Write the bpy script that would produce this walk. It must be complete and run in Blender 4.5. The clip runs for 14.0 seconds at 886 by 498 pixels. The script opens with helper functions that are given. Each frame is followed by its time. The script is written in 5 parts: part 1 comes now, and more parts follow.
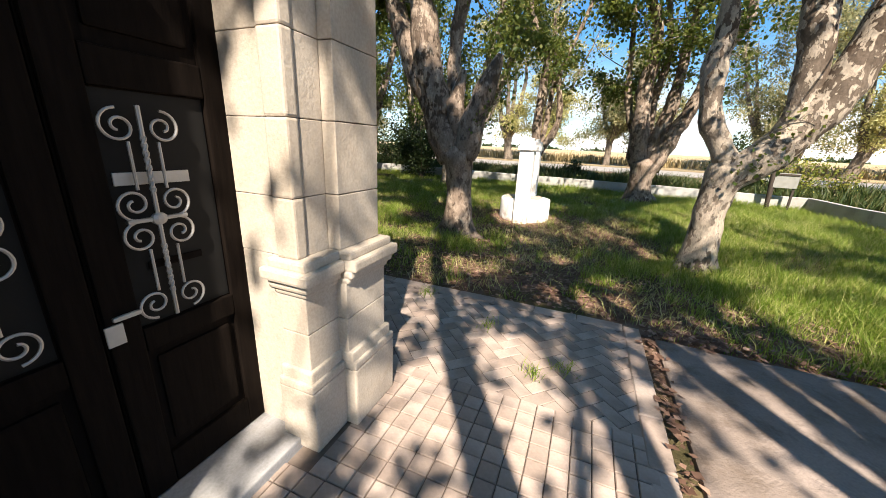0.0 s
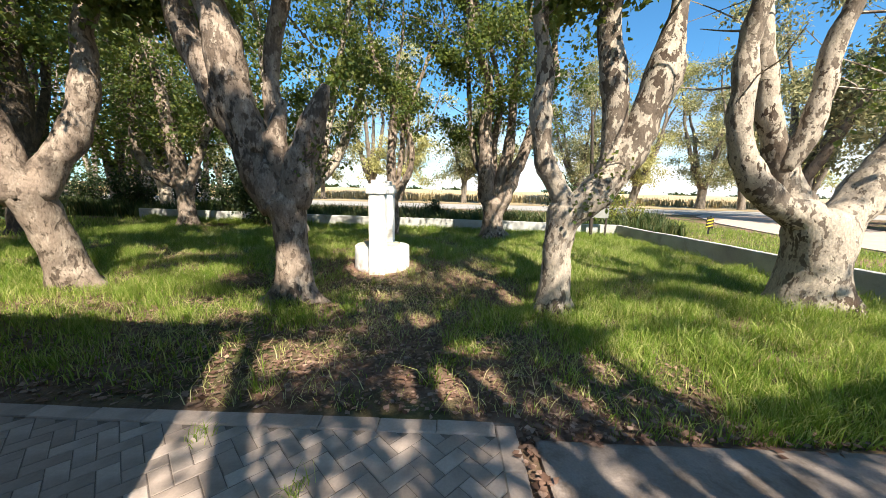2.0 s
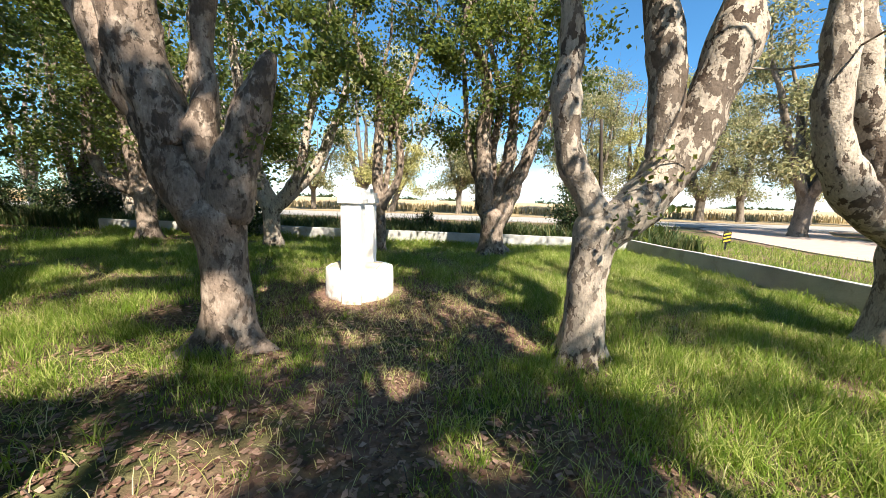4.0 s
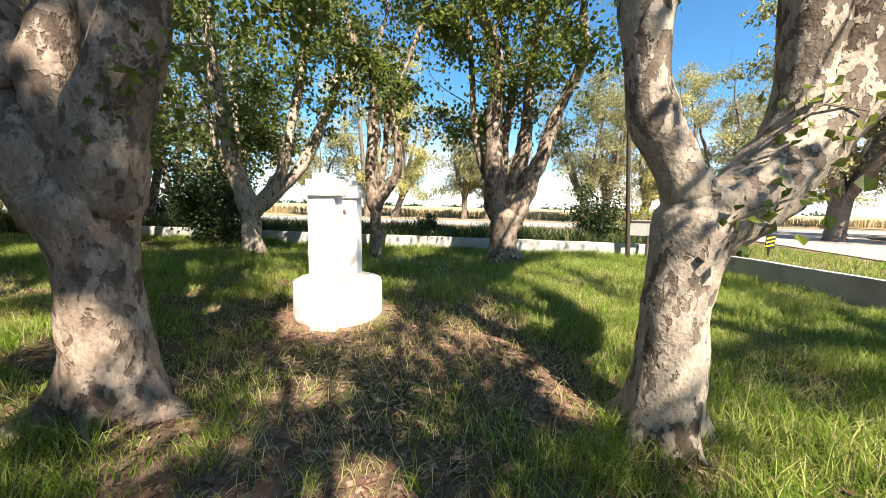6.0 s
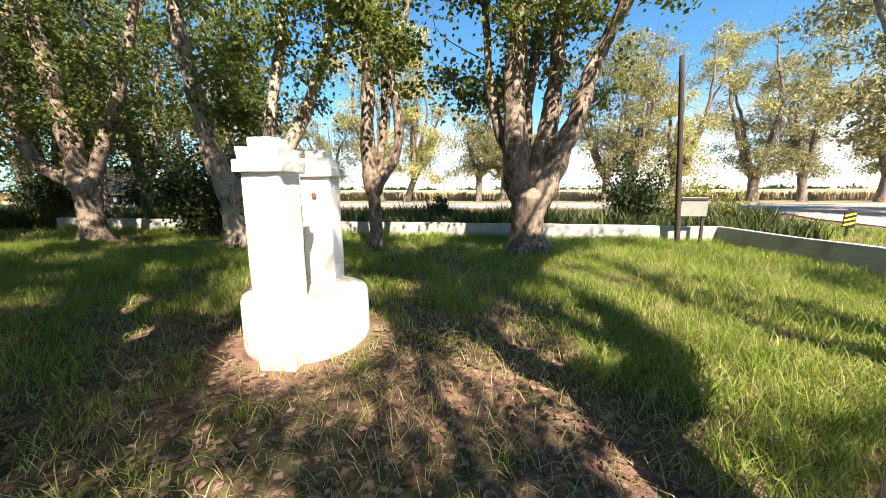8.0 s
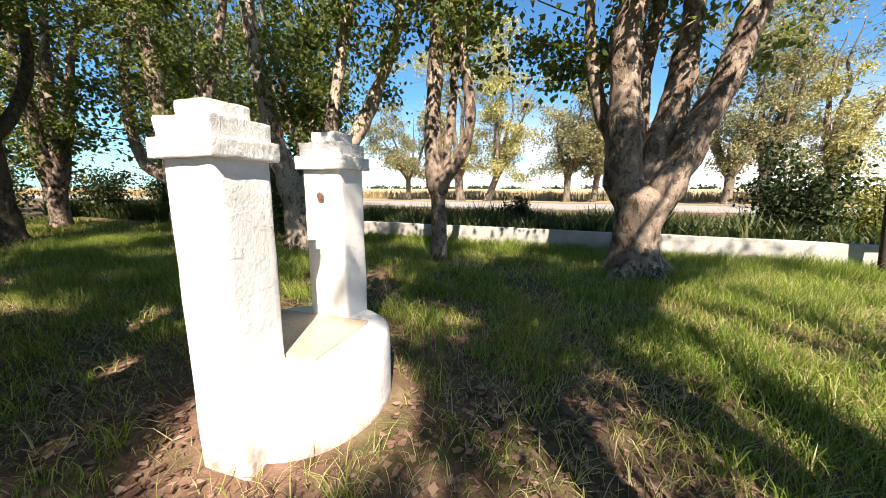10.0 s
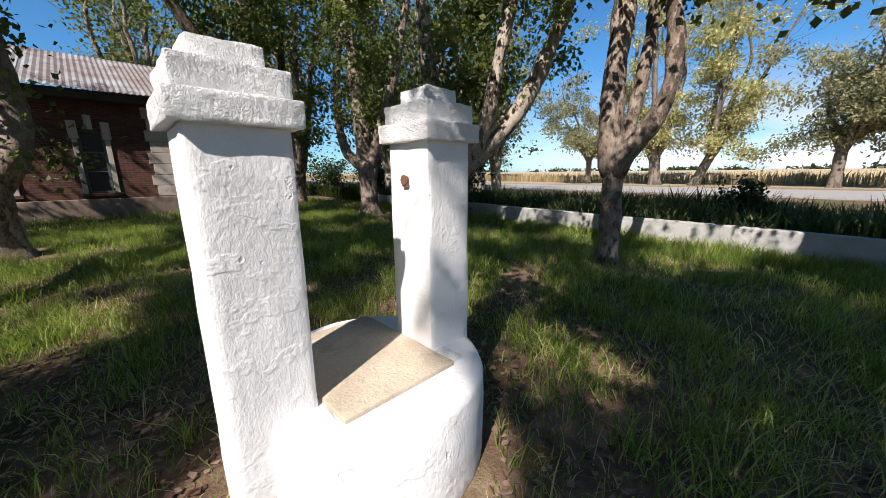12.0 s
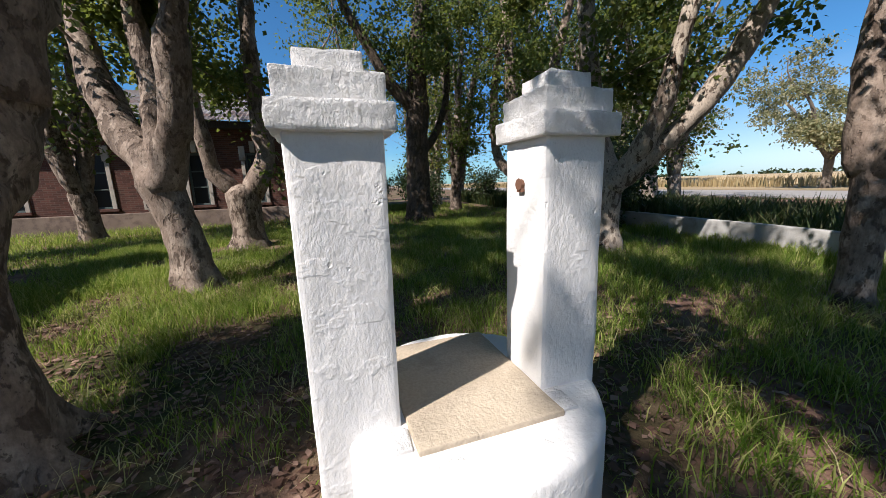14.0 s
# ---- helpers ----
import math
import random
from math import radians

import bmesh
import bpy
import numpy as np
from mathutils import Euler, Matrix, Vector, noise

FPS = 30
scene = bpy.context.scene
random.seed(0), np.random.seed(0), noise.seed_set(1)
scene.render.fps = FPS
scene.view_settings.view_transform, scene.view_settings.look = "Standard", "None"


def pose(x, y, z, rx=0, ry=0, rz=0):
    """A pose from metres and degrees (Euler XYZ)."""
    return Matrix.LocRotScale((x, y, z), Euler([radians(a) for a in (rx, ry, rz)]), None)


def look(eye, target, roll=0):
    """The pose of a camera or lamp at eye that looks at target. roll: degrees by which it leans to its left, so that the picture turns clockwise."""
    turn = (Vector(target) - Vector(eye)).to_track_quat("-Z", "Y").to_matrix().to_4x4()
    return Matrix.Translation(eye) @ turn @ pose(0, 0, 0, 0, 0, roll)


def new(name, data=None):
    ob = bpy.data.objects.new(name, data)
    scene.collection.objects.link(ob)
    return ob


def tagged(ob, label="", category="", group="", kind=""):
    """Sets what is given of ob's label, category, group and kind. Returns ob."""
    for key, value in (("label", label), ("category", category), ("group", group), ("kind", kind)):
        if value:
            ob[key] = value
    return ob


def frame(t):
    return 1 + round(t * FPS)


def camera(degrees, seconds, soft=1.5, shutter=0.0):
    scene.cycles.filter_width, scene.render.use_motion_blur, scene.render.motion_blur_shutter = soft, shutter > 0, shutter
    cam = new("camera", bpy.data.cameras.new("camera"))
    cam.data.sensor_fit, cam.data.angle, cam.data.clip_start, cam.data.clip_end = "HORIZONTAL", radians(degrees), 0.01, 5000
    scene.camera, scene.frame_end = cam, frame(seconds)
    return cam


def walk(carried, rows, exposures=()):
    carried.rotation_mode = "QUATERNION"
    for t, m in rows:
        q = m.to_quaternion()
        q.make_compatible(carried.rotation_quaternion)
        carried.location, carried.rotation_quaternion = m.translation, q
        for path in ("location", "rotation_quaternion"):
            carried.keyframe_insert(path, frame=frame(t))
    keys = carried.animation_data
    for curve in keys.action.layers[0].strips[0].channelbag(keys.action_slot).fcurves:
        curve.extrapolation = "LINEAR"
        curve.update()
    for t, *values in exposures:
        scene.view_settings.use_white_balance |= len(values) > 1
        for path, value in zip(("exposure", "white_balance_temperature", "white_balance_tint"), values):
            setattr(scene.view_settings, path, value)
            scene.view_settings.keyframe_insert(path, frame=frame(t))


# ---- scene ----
cam = camera(104.3, 14.0, soft=0.65)
METRES, EYE, TILT, LEAN, TURN = 8.2, 1.55, 0.0, 0.0, 21.8
ROWS = [
    (0.0, 0.0, 0.0, 0.0, 0.79, -16.95, -2.58),
    (0.5, 0.0193, 0.0281, -0.0009, -7.38, -16.4, -2.73),
    (1.0, 0.0363, 0.0581, 0.0023, -12.41, -13.95, -3.01),
    (1.5, 0.051, 0.0878, 0.0069, -18.44, -10.95, -1.77),
    (2.0, 0.0712, 0.1235, 0.0076, -20.4, -9.79, -1.38),
    (2.5, 0.0882, 0.1595, 0.0051, -20.53, -9.2, -1.61),
    (3.0, 0.1027, 0.198, 0.0062, -21.28, -8.57, -1.61),
    (3.5, 0.1195, 0.2387, 0.0066, -21.36, -8.3, -1.72),
    (6.0, 0.2047, 0.4389, -0.0175, -20.39, -6.98, -1.39),
    (6.5, 0.2212, 0.4758, -0.0218, -20.29, -7.01, -1.55),
    (7.0, 0.2414, 0.5161, -0.0238, -19.32, -9.12, -0.65),
    (9.5, 0.3223, 0.722, -0.0225, -12.04, -10.06, -0.39),
    (10.0, 0.34, 0.7593, -0.0228, -4.44, -9.92, -0.08),
    (10.5, 0.3516, 0.7934, -0.0261, 0.54, -10.54, -0.4),
    (11.0, 0.3554, 0.8275, -0.0255, 5.56, -11.37, -0.53),
    (11.5, 0.3634, 0.8534, -0.0254, 19.68, -12.02, 0.04),
    (12.0, 0.3695, 0.8791, -0.025, 23.92, -12.48, 0.58),
    (12.5, 0.3724, 0.8937, -0.0231, 25.72, -11.73, 0.42),
    (13.0, 0.3747, 0.9079, -0.0264, 34.62, -11.05, -0.74),
    (13.5, 0.3737, 0.9126, -0.0267, 43.29, -10.87, 0.33),
    (14.0, 0.374, 0.9166, -0.0277, 49.09, -10.69, 1.81),
]
EXPOSURES = [(0.0, 1.5, 6950, 15), (1.5, 1.62, 6750, 10), (3.0, 1.62, 6650, 11), (6.5, 1.82, 7000, 14), (9.5, 1.75, 7150, 17), (10.5, 1.24, 6750, 18), (11.5, 0.95, 6250, 18), (14.0, 0.75, 6100, 18)]
walk(cam, [(t, pose(0, 0, EYE, TILT, LEAN, TURN) @ pose(METRES * x, METRES * y, METRES * z, 90 + pitch, roll, yaw)) for t, x, y, z, yaw, pitch, roll in ROWS], EXPOSURES)

# ---- sky and sun ----
SUN_AZ = (0.37, -0.93)      # the way to the sun on the ground
SUN_EL = radians(46)
world = bpy.data.worlds.new("sky")
scene.world = world
world.use_nodes = True
wn = world.node_tree
sky = wn.nodes.new("ShaderNodeTexSky")
sky.sky_type, sky.sun_disc = "NISHITA", False
sky.sun_elevation = SUN_EL
sky.sun_rotation = math.atan2(SUN_AZ[0], SUN_AZ[1])
sky.air_density, sky.dust_density, sky.ozone_density = 1.0, 0.3, 1.2
cool = wn.nodes.new("ShaderNodeVectorMath")
cool.operation = "MULTIPLY"
cool.inputs[1].default_value = (0.52, 1.10, 1.42)
wn.links.new(sky.outputs[0], cool.inputs[0])
# thin white cloud low over the fields, thickest to the north-east
way = wn.nodes.new("ShaderNodeTexCoord")
axes = wn.nodes.new("ShaderNodeSeparateXYZ")
wn.links.new(way.outputs["Generated"], axes.inputs[0])
low = wn.nodes.new("ShaderNodeMapRange")
low.inputs[1].default_value, low.inputs[2].default_value, low.inputs[3].default_value, low.inputs[4].default_value = 0.04, 0.24, 1.0, 0.0
wn.links.new(axes.outputs[2], low.inputs[0])
side = wn.nodes.new("ShaderNodeMapRange")
side.inputs[1].default_value, side.inputs[2].default_value, side.inputs[3].default_value, side.inputs[4].default_value = -0.75, 0.0, 0.15, 1.0
wn.links.new(axes.outputs[0], side.inputs[0])
puff = wn.nodes.new("ShaderNodeTexNoise")
puff.inputs["Scale"].default_value, puff.inputs["Detail"].default_value = 3.0, 6.0
flat = wn.nodes.new("ShaderNodeMapping")
flat.inputs["Scale"].default_value = (1, 1, 3.5)
wn.links.new(way.outputs["Generated"], flat.inputs[0])
wn.links.new(flat.outputs[0], puff.inputs["Vector"])
cover = wn.nodes.new("ShaderNodeMapRange")
cover.inputs[1].default_value, cover.inputs[2].default_value = 0.30, 0.52
wn.links.new(puff.outputs[0], cover.inputs[0])
both = [wn.nodes.new("ShaderNodeMath") for k in range(2)]
for node, a, b in ((both[0], low, side), (both[1], both[0], cover)):
    node.operation = "MULTIPLY"
    wn.links.new(a.outputs[0], node.inputs[0])
    wn.links.new(b.outputs[0], node.inputs[1])
grey = wn.nodes.new("ShaderNodeRGBToBW")
wn.links.new(cool.outputs[0], grey.inputs[0])
white = wn.nodes.new("ShaderNodeVectorMath")
white.operation = "SCALE"
white.inputs[3].default_value = 1.5
wn.links.new(grey.outputs[0], white.inputs[0])
cloud = wn.nodes.new("ShaderNodeMix")
cloud.data_type = "VECTOR"
wn.links.new(both[1].outputs[0], cloud.inputs[0])
wn.links.new(cool.outputs[0], cloud.inputs[4])
wn.links.new(white.outputs[0], cloud.inputs[5])
wn.links.new(cloud.outputs[1], wn.nodes["Background"].inputs[0])
wn.nodes["Background"].inputs[1].default_value = 0.052
sun = new("sun", bpy.data.lights.new("sun", "SUN"))
sun.data.energy, sun.data.angle, sun.data.color = 5.0, radians(0.55), (1.0, 0.93, 0.80)
away = Vector((SUN_AZ[0] * math.cos(SUN_EL), SUN_AZ[1] * math.cos(SUN_EL), math.sin(SUN_EL)))
sun.matrix_world = look(away * 40, (0, 0, 0))

# ---- materials ----
class Nodes:
    """A short way to write a node material."""
    def __init__(self, name, rough=0.8, metal=0.0, spec=0.3):
        self.mat = bpy.data.materials.new(name)
        self.mat.use_nodes = True
        self.tree = self.mat.node_tree
        self.bsdf = self.tree.nodes["Principled BSDF"]
        self.bsdf.inputs["Roughness"].default_value = rough
        self.bsdf.inputs["Metallic"].default_value = metal
        self.bsdf.inputs["Specular IOR Level"].default_value = spec
        self.where = self.tree.nodes.new("ShaderNodeTexCoord").outputs["Object"]

    def link(self, a, b):
        self.tree.links.new(a, b)

    def set(self, node, key, value):
        if hasattr(value, "is_linked"):
            self.link(value, node.inputs[key])
        elif isinstance(value, tuple) and len(value) == 3 and node.inputs[key].type == "RGBA":
            node.inputs[key].default_value = (*value, 1)
        else:
            node.inputs[key].default_value = value

    def noise(self, scale, detail=4.0, rough=0.55, stretch=None, at=None, out="Fac"):
        n = self.tree.nodes.new("ShaderNodeTexNoise")
        self.set(n, "Scale", scale), self.set(n, "Detail", detail), self.set(n, "Roughness", rough)
        src = at or self.where
        if stretch:
            src = self.mapped(stretch, src)
        self.link(src, n.inputs["Vector"])
        return n.outputs[out]

    def mapped(self, scale, src=None, turn=(0, 0, 0)):
        m = self.tree.nodes.new("ShaderNodeMapping")
        m.inputs["Scale"].default_value = scale
        m.inputs["Rotation"].default_value = turn
        self.link(src or self.where, m.inputs["Vector"])
        return m.outputs[0]

    def voronoi(self, scale, out="Distance", at=None, feature="F1"):
        n = self.tree.nodes.new("ShaderNodeTexVoronoi")
        n.feature = feature
        self.set(n, "Scale", scale)
        self.link(at or self.where, n.inputs["Vector"])
        return n.outputs[out]

    def ramp(self, fac, *stops):
        n = self.tree.nodes.new("ShaderNodeValToRGB")
        self.link(fac, n.inputs[0])
        els = n.color_ramp.elements
        while len(els) < len(stops):
            els.new(0.5)
        for el, (at, col) in zip(els, stops):
            el.position = at
            el.color = (*col, 1) if isinstance(col, tuple) else (col, col, col, 1)
        return n.outputs[0]

    def mix(self, fac, a, b, blend="MIX"):
        n = self.tree.nodes.new("ShaderNodeMix")
        n.data_type, n.blend_type = "RGBA", blend
        for key, value in (("Factor", fac), ("A", a), ("B", b)):
            sock = [s for s in n.inputs if s.name == key and (s.type == "RGBA" or key == "Factor" and s.type == "VALUE")][0]
            if hasattr(value, "is_linked"):
                self.link(value, sock)
            else:
                sock.default_value = (*value, 1) if isinstance(value, tuple) else value
        return [s for s in n.outputs if s.type == "RGBA"][0]

    def math(self, op, a, b=0.0):
        n = self.tree.nodes.new("ShaderNodeMath")
        n.operation = op
        for i, v in enumerate((a, b)):
            if hasattr(v, "is_linked"):
                self.link(v, n.inputs[i])
            else:
                n.inputs[i].default_value = v
        return n.outputs[0]

    def island(self):
        return self.tree.nodes.new("ShaderNodeNewGeometry").outputs["Random Per Island"]

    def piece(self):
        return self.tree.nodes.new("ShaderNodeObjectInfo").outputs["Random"]

    def colour(self, c):
        self.set(self.bsdf, "Base Color", c)
        return self

    def rough(self, r):
        self.set(self.bsdf, "Roughness", r)
        return self

    def bump(self, height, strength=0.4, distance=0.02):
        n = self.tree.nodes.new("ShaderNodeBump")
        n.inputs["Strength"].default_value, n.inputs["Distance"].default_value = strength, distance
        self.link(height, n.inputs["Height"])
        self.link(n.outputs[0], self.bsdf.inputs["Normal"])
        return self

    def translucent(self, col, amount=0.4):
        t = self.tree.nodes.new("ShaderNodeBsdfTranslucent")
        self.set(t, "Color", col)
        m = self.tree.nodes.new("ShaderNodeMixShader")
        m.inputs[0].default_value = amount
        self.link(self.bsdf.outputs[0], m.inputs[1])
        self.link(t.outputs[0], m.inputs[2])
        self.link(m.outputs[0], self.tree.nodes["Material Output"].inputs["Surface"])
        return self


def bark_material(name, pale, mid, dark, patch=5.0, cover=0.5, crisp=False):
    """Plane bark: pale fresh skin, grey-tan plates and dark flaking scales."""
    m = Nodes(name, 0.85, spec=0.2)
    warp = m.mix(0.12, m.where, m.noise(4.0, 3, out="Color"))
    plates = m.noise(patch, 3.0, 0.55, (1, 1, 0.55), warp)
    scales = m.noise(patch * 1.7, 4.0, 0.6, (1, 1, 0.5), warp)
    fine = m.noise(40, 4)
    big = m.noise(0.9, 2)
    base = m.mix(m.ramp(plates, (0.40, 0.0), (0.47, 0.45), (0.50, 0.75), (0.60, 1.0)), pale, mid)
    thr = m.math("ADD", scales, m.math("MULTIPLY", m.math("SUBTRACT", big, 0.5), 0.5))
    flake = m.ramp(thr, (cover, 0.0), (cover + 0.018, 1.0)) if crisp else m.ramp(thr, (cover, 0.0), (cover + 0.03, 0.7), (cover + 0.1, 1.0))
    streak = m.noise(9, 5, 0.65, (1.5, 1.5, 0.18))
    base = m.mix(m.ramp(streak, (0.35, 0.35 if crisp else 0.75), (0.6, 0.0)), base, mid)
    base = m.mix(flake, base, dark)
    flecks = m.noise(patch * 4.5, 3.0, 0.6, (1, 1, 0.6), warp)
    base = m.mix(m.ramp(flecks, (0.63, 0.0), (0.65, 0.75)), base, dark)
    base = m.mix(m.ramp(m.noise(0.7, 3), (0.35, 0.55), (0.65, 0.0)), base, mid)
    base = m.mix(0.6, base, m.ramp(m.noise(26, 6, 0.7, (1.6, 1.6, 0.7)), (0.32, 0.25), (0.62, 1.0)), "MULTIPLY")
    m.colour(base)
    h = m.math("ADD", m.math("MULTIPLY", flake, -0.8), m.math("ADD", m.math("MULTIPLY", fine, 0.5), m.math("MULTIPLY", plates, 1.2)))
    return m.bump(h, 0.8, 0.022).mat


BARK = bark_material("plane_bark", (0.49, 0.405, 0.325), (0.24, 0.182, 0.142), (0.06, 0.041, 0.029), 8.0, 0.525)
BARK_PALE = bark_material("plane_bark_pale", (0.50, 0.43, 0.345), (0.37, 0.31, 0.25), (0.065, 0.043, 0.03), 7.5, 0.53, True)
BARK_DARK = bark_material("rough_bark", (0.20, 0.155, 0.115), (0.13, 0.10, 0.075), (0.06, 0.046, 0.036), 7.0, 0.5)
BARK_FAR = bark_material("far_bark", (0.30, 0.24, 0.19), (0.20, 0.165, 0.13), (0.10, 0.08, 0.06), 3.0, 0.52)


def leaf_material(name, a, b, c, glow, amount=0.42, spec=0.35):
    m = Nodes(name, 0.5, spec=spec)
    rnd = m.island()
    col = m.ramp(rnd, (0.0, a), (0.55, b), (1.0, c))
    m.colour(col)
    return m.translucent(m.mix(0.5, col, glow), amount).mat


LEAF = leaf_material("plane_leaf", (0.034, 0.060, 0.015), (0.068, 0.108, 0.026), (0.18, 0.185, 0.05), (0.28, 0.33, 0.055), 0.5)
LEAF_YELLOW = leaf_material("yellowing_leaf", (0.09, 0.13, 0.02), (0.2, 0.22, 0.04), (0.30, 0.27, 0.06), (0.4, 0.4, 0.06))
LEAF_FAR = leaf_material("willow_leaf", (0.20, 0.21, 0.07), (0.42, 0.40, 0.16), (0.58, 0.53, 0.26), (0.60, 0.55, 0.20), 0.4)
LEAF_GREY = leaf_material("gum_leaf", (0.11, 0.13, 0.06), (0.28, 0.28, 0.14), (0.46, 0.40, 0.22), (0.34, 0.33, 0.15), 0.45)
LEAF_DARK = leaf_material("dark_leaf", (0.014, 0.026, 0.009), (0.024, 0.045, 0.013), (0.05, 0.07, 0.02), (0.07, 0.12, 0.02), 0.25)
GRASS = leaf_material("grass_blade", (0.042, 0.095, 0.012), (0.17, 0.265, 0.036), (0.50, 0.48, 0.19), (0.46, 0.56, 0.09), 0.45, 0.12)
# weed greens are darkened to hold the shade of the trees
SHADED_WEED = leaf_material("shaded_weed_blade", (0.022, 0.042, 0.012), (0.045, 0.075, 0.02), (0.14, 0.13, 0.055), (0.12, 0.17, 0.03), 0.3)
STRAW = leaf_material("dry_stalk", (0.22, 0.16, 0.075), (0.34, 0.26, 0.13), (0.45, 0.36, 0.19), (0.4, 0.3, 0.12), 0.25)
DRYGRASS = leaf_material("dry_grass_blade", (0.26, 0.29, 0.08), (0.44, 0.42, 0.18), (0.58, 0.52, 0.30), (0.55, 0.55, 0.2), 0.4, 0.12)
LITTER = leaf_material("dead_leaf", (0.07, 0.038, 0.027), (0.17, 0.10, 0.072), (0.34, 0.225, 0.17), (0.25, 0.14, 0.07), 0.1, 0.15)


def soil_material():
    m = Nodes("yard_soil", 0.95, spec=0.1)
    n1, n2, n3 = m.noise(0.55, 4), m.noise(6, 5), m.noise(60, 4)
    dirt = m.ramp(n2, (0.25, (0.115, 0.066, 0.047)), (0.55, (0.23, 0.14, 0.105)), (0.8, (0.32, 0.21, 0.16)))
    green = m.ramp(n2, (0.3, (0.03, 0.05, 0.012)), (0.7, (0.085, 0.115, 0.03)))
    col = m.mix(m.ramp(n1, (0.42, 0.0), (0.6, 0.8)), dirt, green)
    # dry farmland far away from the yard
    far = m.tree.nodes.new("ShaderNodeSeparateXYZ")
    m.link(m.where, far.inputs[0])
    f = m.ramp(m.math("DIVIDE", far.outputs[1], 100.0), (0.40, 0.0), (0.47, 1.0))
    col = m.mix(f, col, m.ramp(m.noise(0.05, 5), (0.3, (0.30, 0.23, 0.13)), (0.7, (0.42, 0.33, 0.20))))
    col = m.mix(0.5, col, m.ramp(n3, (0.25, 0.45), (0.75, 1.0)), "MULTIPLY")
    return m.colour(col).bump(m.math("ADD", n2, m.math("MULTIPLY", n3, 0.3)), 0.8, 0.05).mat


def plaster_material(name, a, b, dirt, relief=0.35, dirt_at=0.62):
    m = Nodes(name, 0.88, spec=0.2)
    n1, n2, n3 = m.noise(1.7, 5), m.noise(11, 6, 0.65), m.noise(70, 4)
    col = m.mix(m.ramp(n1, (0.35, 0.0), (0.65, 1.0)), a, b)
    col = m.mix(m.ramp(m.noise(3.3, 7, 0.7), (dirt_at, 0.0), (dirt_at + 0.14, 0.7)), col, dirt)
    col = m.mix(0.45, col, m.ramp(n3, (0.3, 0.62), (0.65, 1.0)), "MULTIPLY")
    m.colour(col)
    crack = m.ramp(m.voronoi(5, at=m.mix(0.2, m.where, m.noise(5, 3, out="Color")), feature="DISTANCE_TO_EDGE"), (0.0, 0.0), (0.02, 1.0))
    return m.bump(m.math("ADD", m.math("MULTIPLY", n2, 1.0), m.math("ADD", m.math("MULTIPLY", n3, 0.25), m.math("MULTIPLY", crack, 0.05))), relief, 0.03).mat


SOIL = soil_material()
WHITEWASH = plaster_material("whitewash", (0.80, 0.79, 0.77), (0.74, 0.73, 0.71), (0.55, 0.50, 0.45), 0.3, 0.66)
def cap_material():
    m = Nodes("crumbly_whitewash", 0.9, spec=0.2)
    n1, n2, n3 = m.noise(4, 5), m.noise(22, 7, 0.7), m.noise(60, 5, 0.6, (1, 1, 0.4))
    col = m.mix(m.ramp(m.noise(6, 6, 0.7), (0.5, 0.0), (0.75, 0.8)), (0.78, 0.77, 0.75), (0.50, 0.48, 0.46))
    m.colour(m.mix(m.ramp(n2, (0.62, 0.0), (0.7, 0.5)), col, (0.60, 0.52, 0.45)))
    return m.bump(m.math("ADD", n1, m.math("ADD", n2, m.math("MULTIPLY", n3, 0.4))), 0.75, 0.03).mat


def wash_material():
    m = Nodes("brushed_whitewash", 0.9, spec=0.2)
    n1, n2 = m.noise(5, 5), m.noise(34, 6, 0.65, (1.2, 1.2, 0.75))
    chip = m.ramp(m.noise(8, 5, 0.6), (0.67, 1.0), (0.70, 0.0))
    col = m.mix(m.ramp(m.noise(2.2, 6, 0.7), (0.55, 0.0), (0.8, 0.6)), (0.80, 0.79, 0.77), (0.60, 0.57, 0.53))
    foot = m.tree.nodes.new("ShaderNodeSeparateXYZ")
    m.link(m.where, foot.inputs[0])
    splash = m.math("MULTIPLY", m.ramp(foot.outputs[2], (0.0, 1.0), (0.22, 0.0)), m.ramp(m.noise(9, 5), (0.4, 0.0), (0.62, 1.0)))
    col = m.mix(splash, col, (0.42, 0.32, 0.26))
    m.colour(col)
    return m.bump(m.math("ADD", m.math("MULTIPLY", n1, 0.7), m.math("ADD", m.math("MULTIPLY", n2, 0.6), m.math("ADD", m.math("MULTIPLY", chip, 0.6), m.math("MULTIPLY", m.ramp(m.noise(6.5, 3, 0.5, (1, 1, 1.8)), (0.57, 0.0), (0.62, 1.0)), 0.16)))), 0.48, 0.02).mat


CAPWASH, WASH = cap_material(), wash_material()
WALL_WHITE = plaster_material("weathered_whitewash", (0.47, 0.46, 0.44), (0.34, 0.335, 0.315), (0.25, 0.23, 0.2), 0.5, 0.55)
OCHRE = plaster_material("cream_stucco", (0.50, 0.445, 0.38), (0.44, 0.375, 0.305), (0.40, 0.285, 0.21), 0.22, 0.6)
SLABTOP = plaster_material("worn_cement", (0.46, 0.38, 0.28), (0.56, 0.48, 0.37), (0.33, 0.27, 0.2), 0.55, 0.5)
CONCRETE = plaster_material("path_concrete", (0.30, 0.245, 0.215), (0.20, 0.16, 0.135), (0.12, 0.09, 0.07), 0.5, 0.5)
# white marble, greyed so that its colour holds the step's shade
MARBLE = plaster_material("shaded_marble", (0.36, 0.36, 0.36), (0.30, 0.30, 0.31), (0.22, 0.21, 0.20), 0.15, 0.55)
BRICKWALL_BASE = plaster_material("rendered_base", (0.26, 0.195, 0.155), (0.20, 0.15, 0.12), (0.12, 0.09, 0.075), 0.4, 0.5)
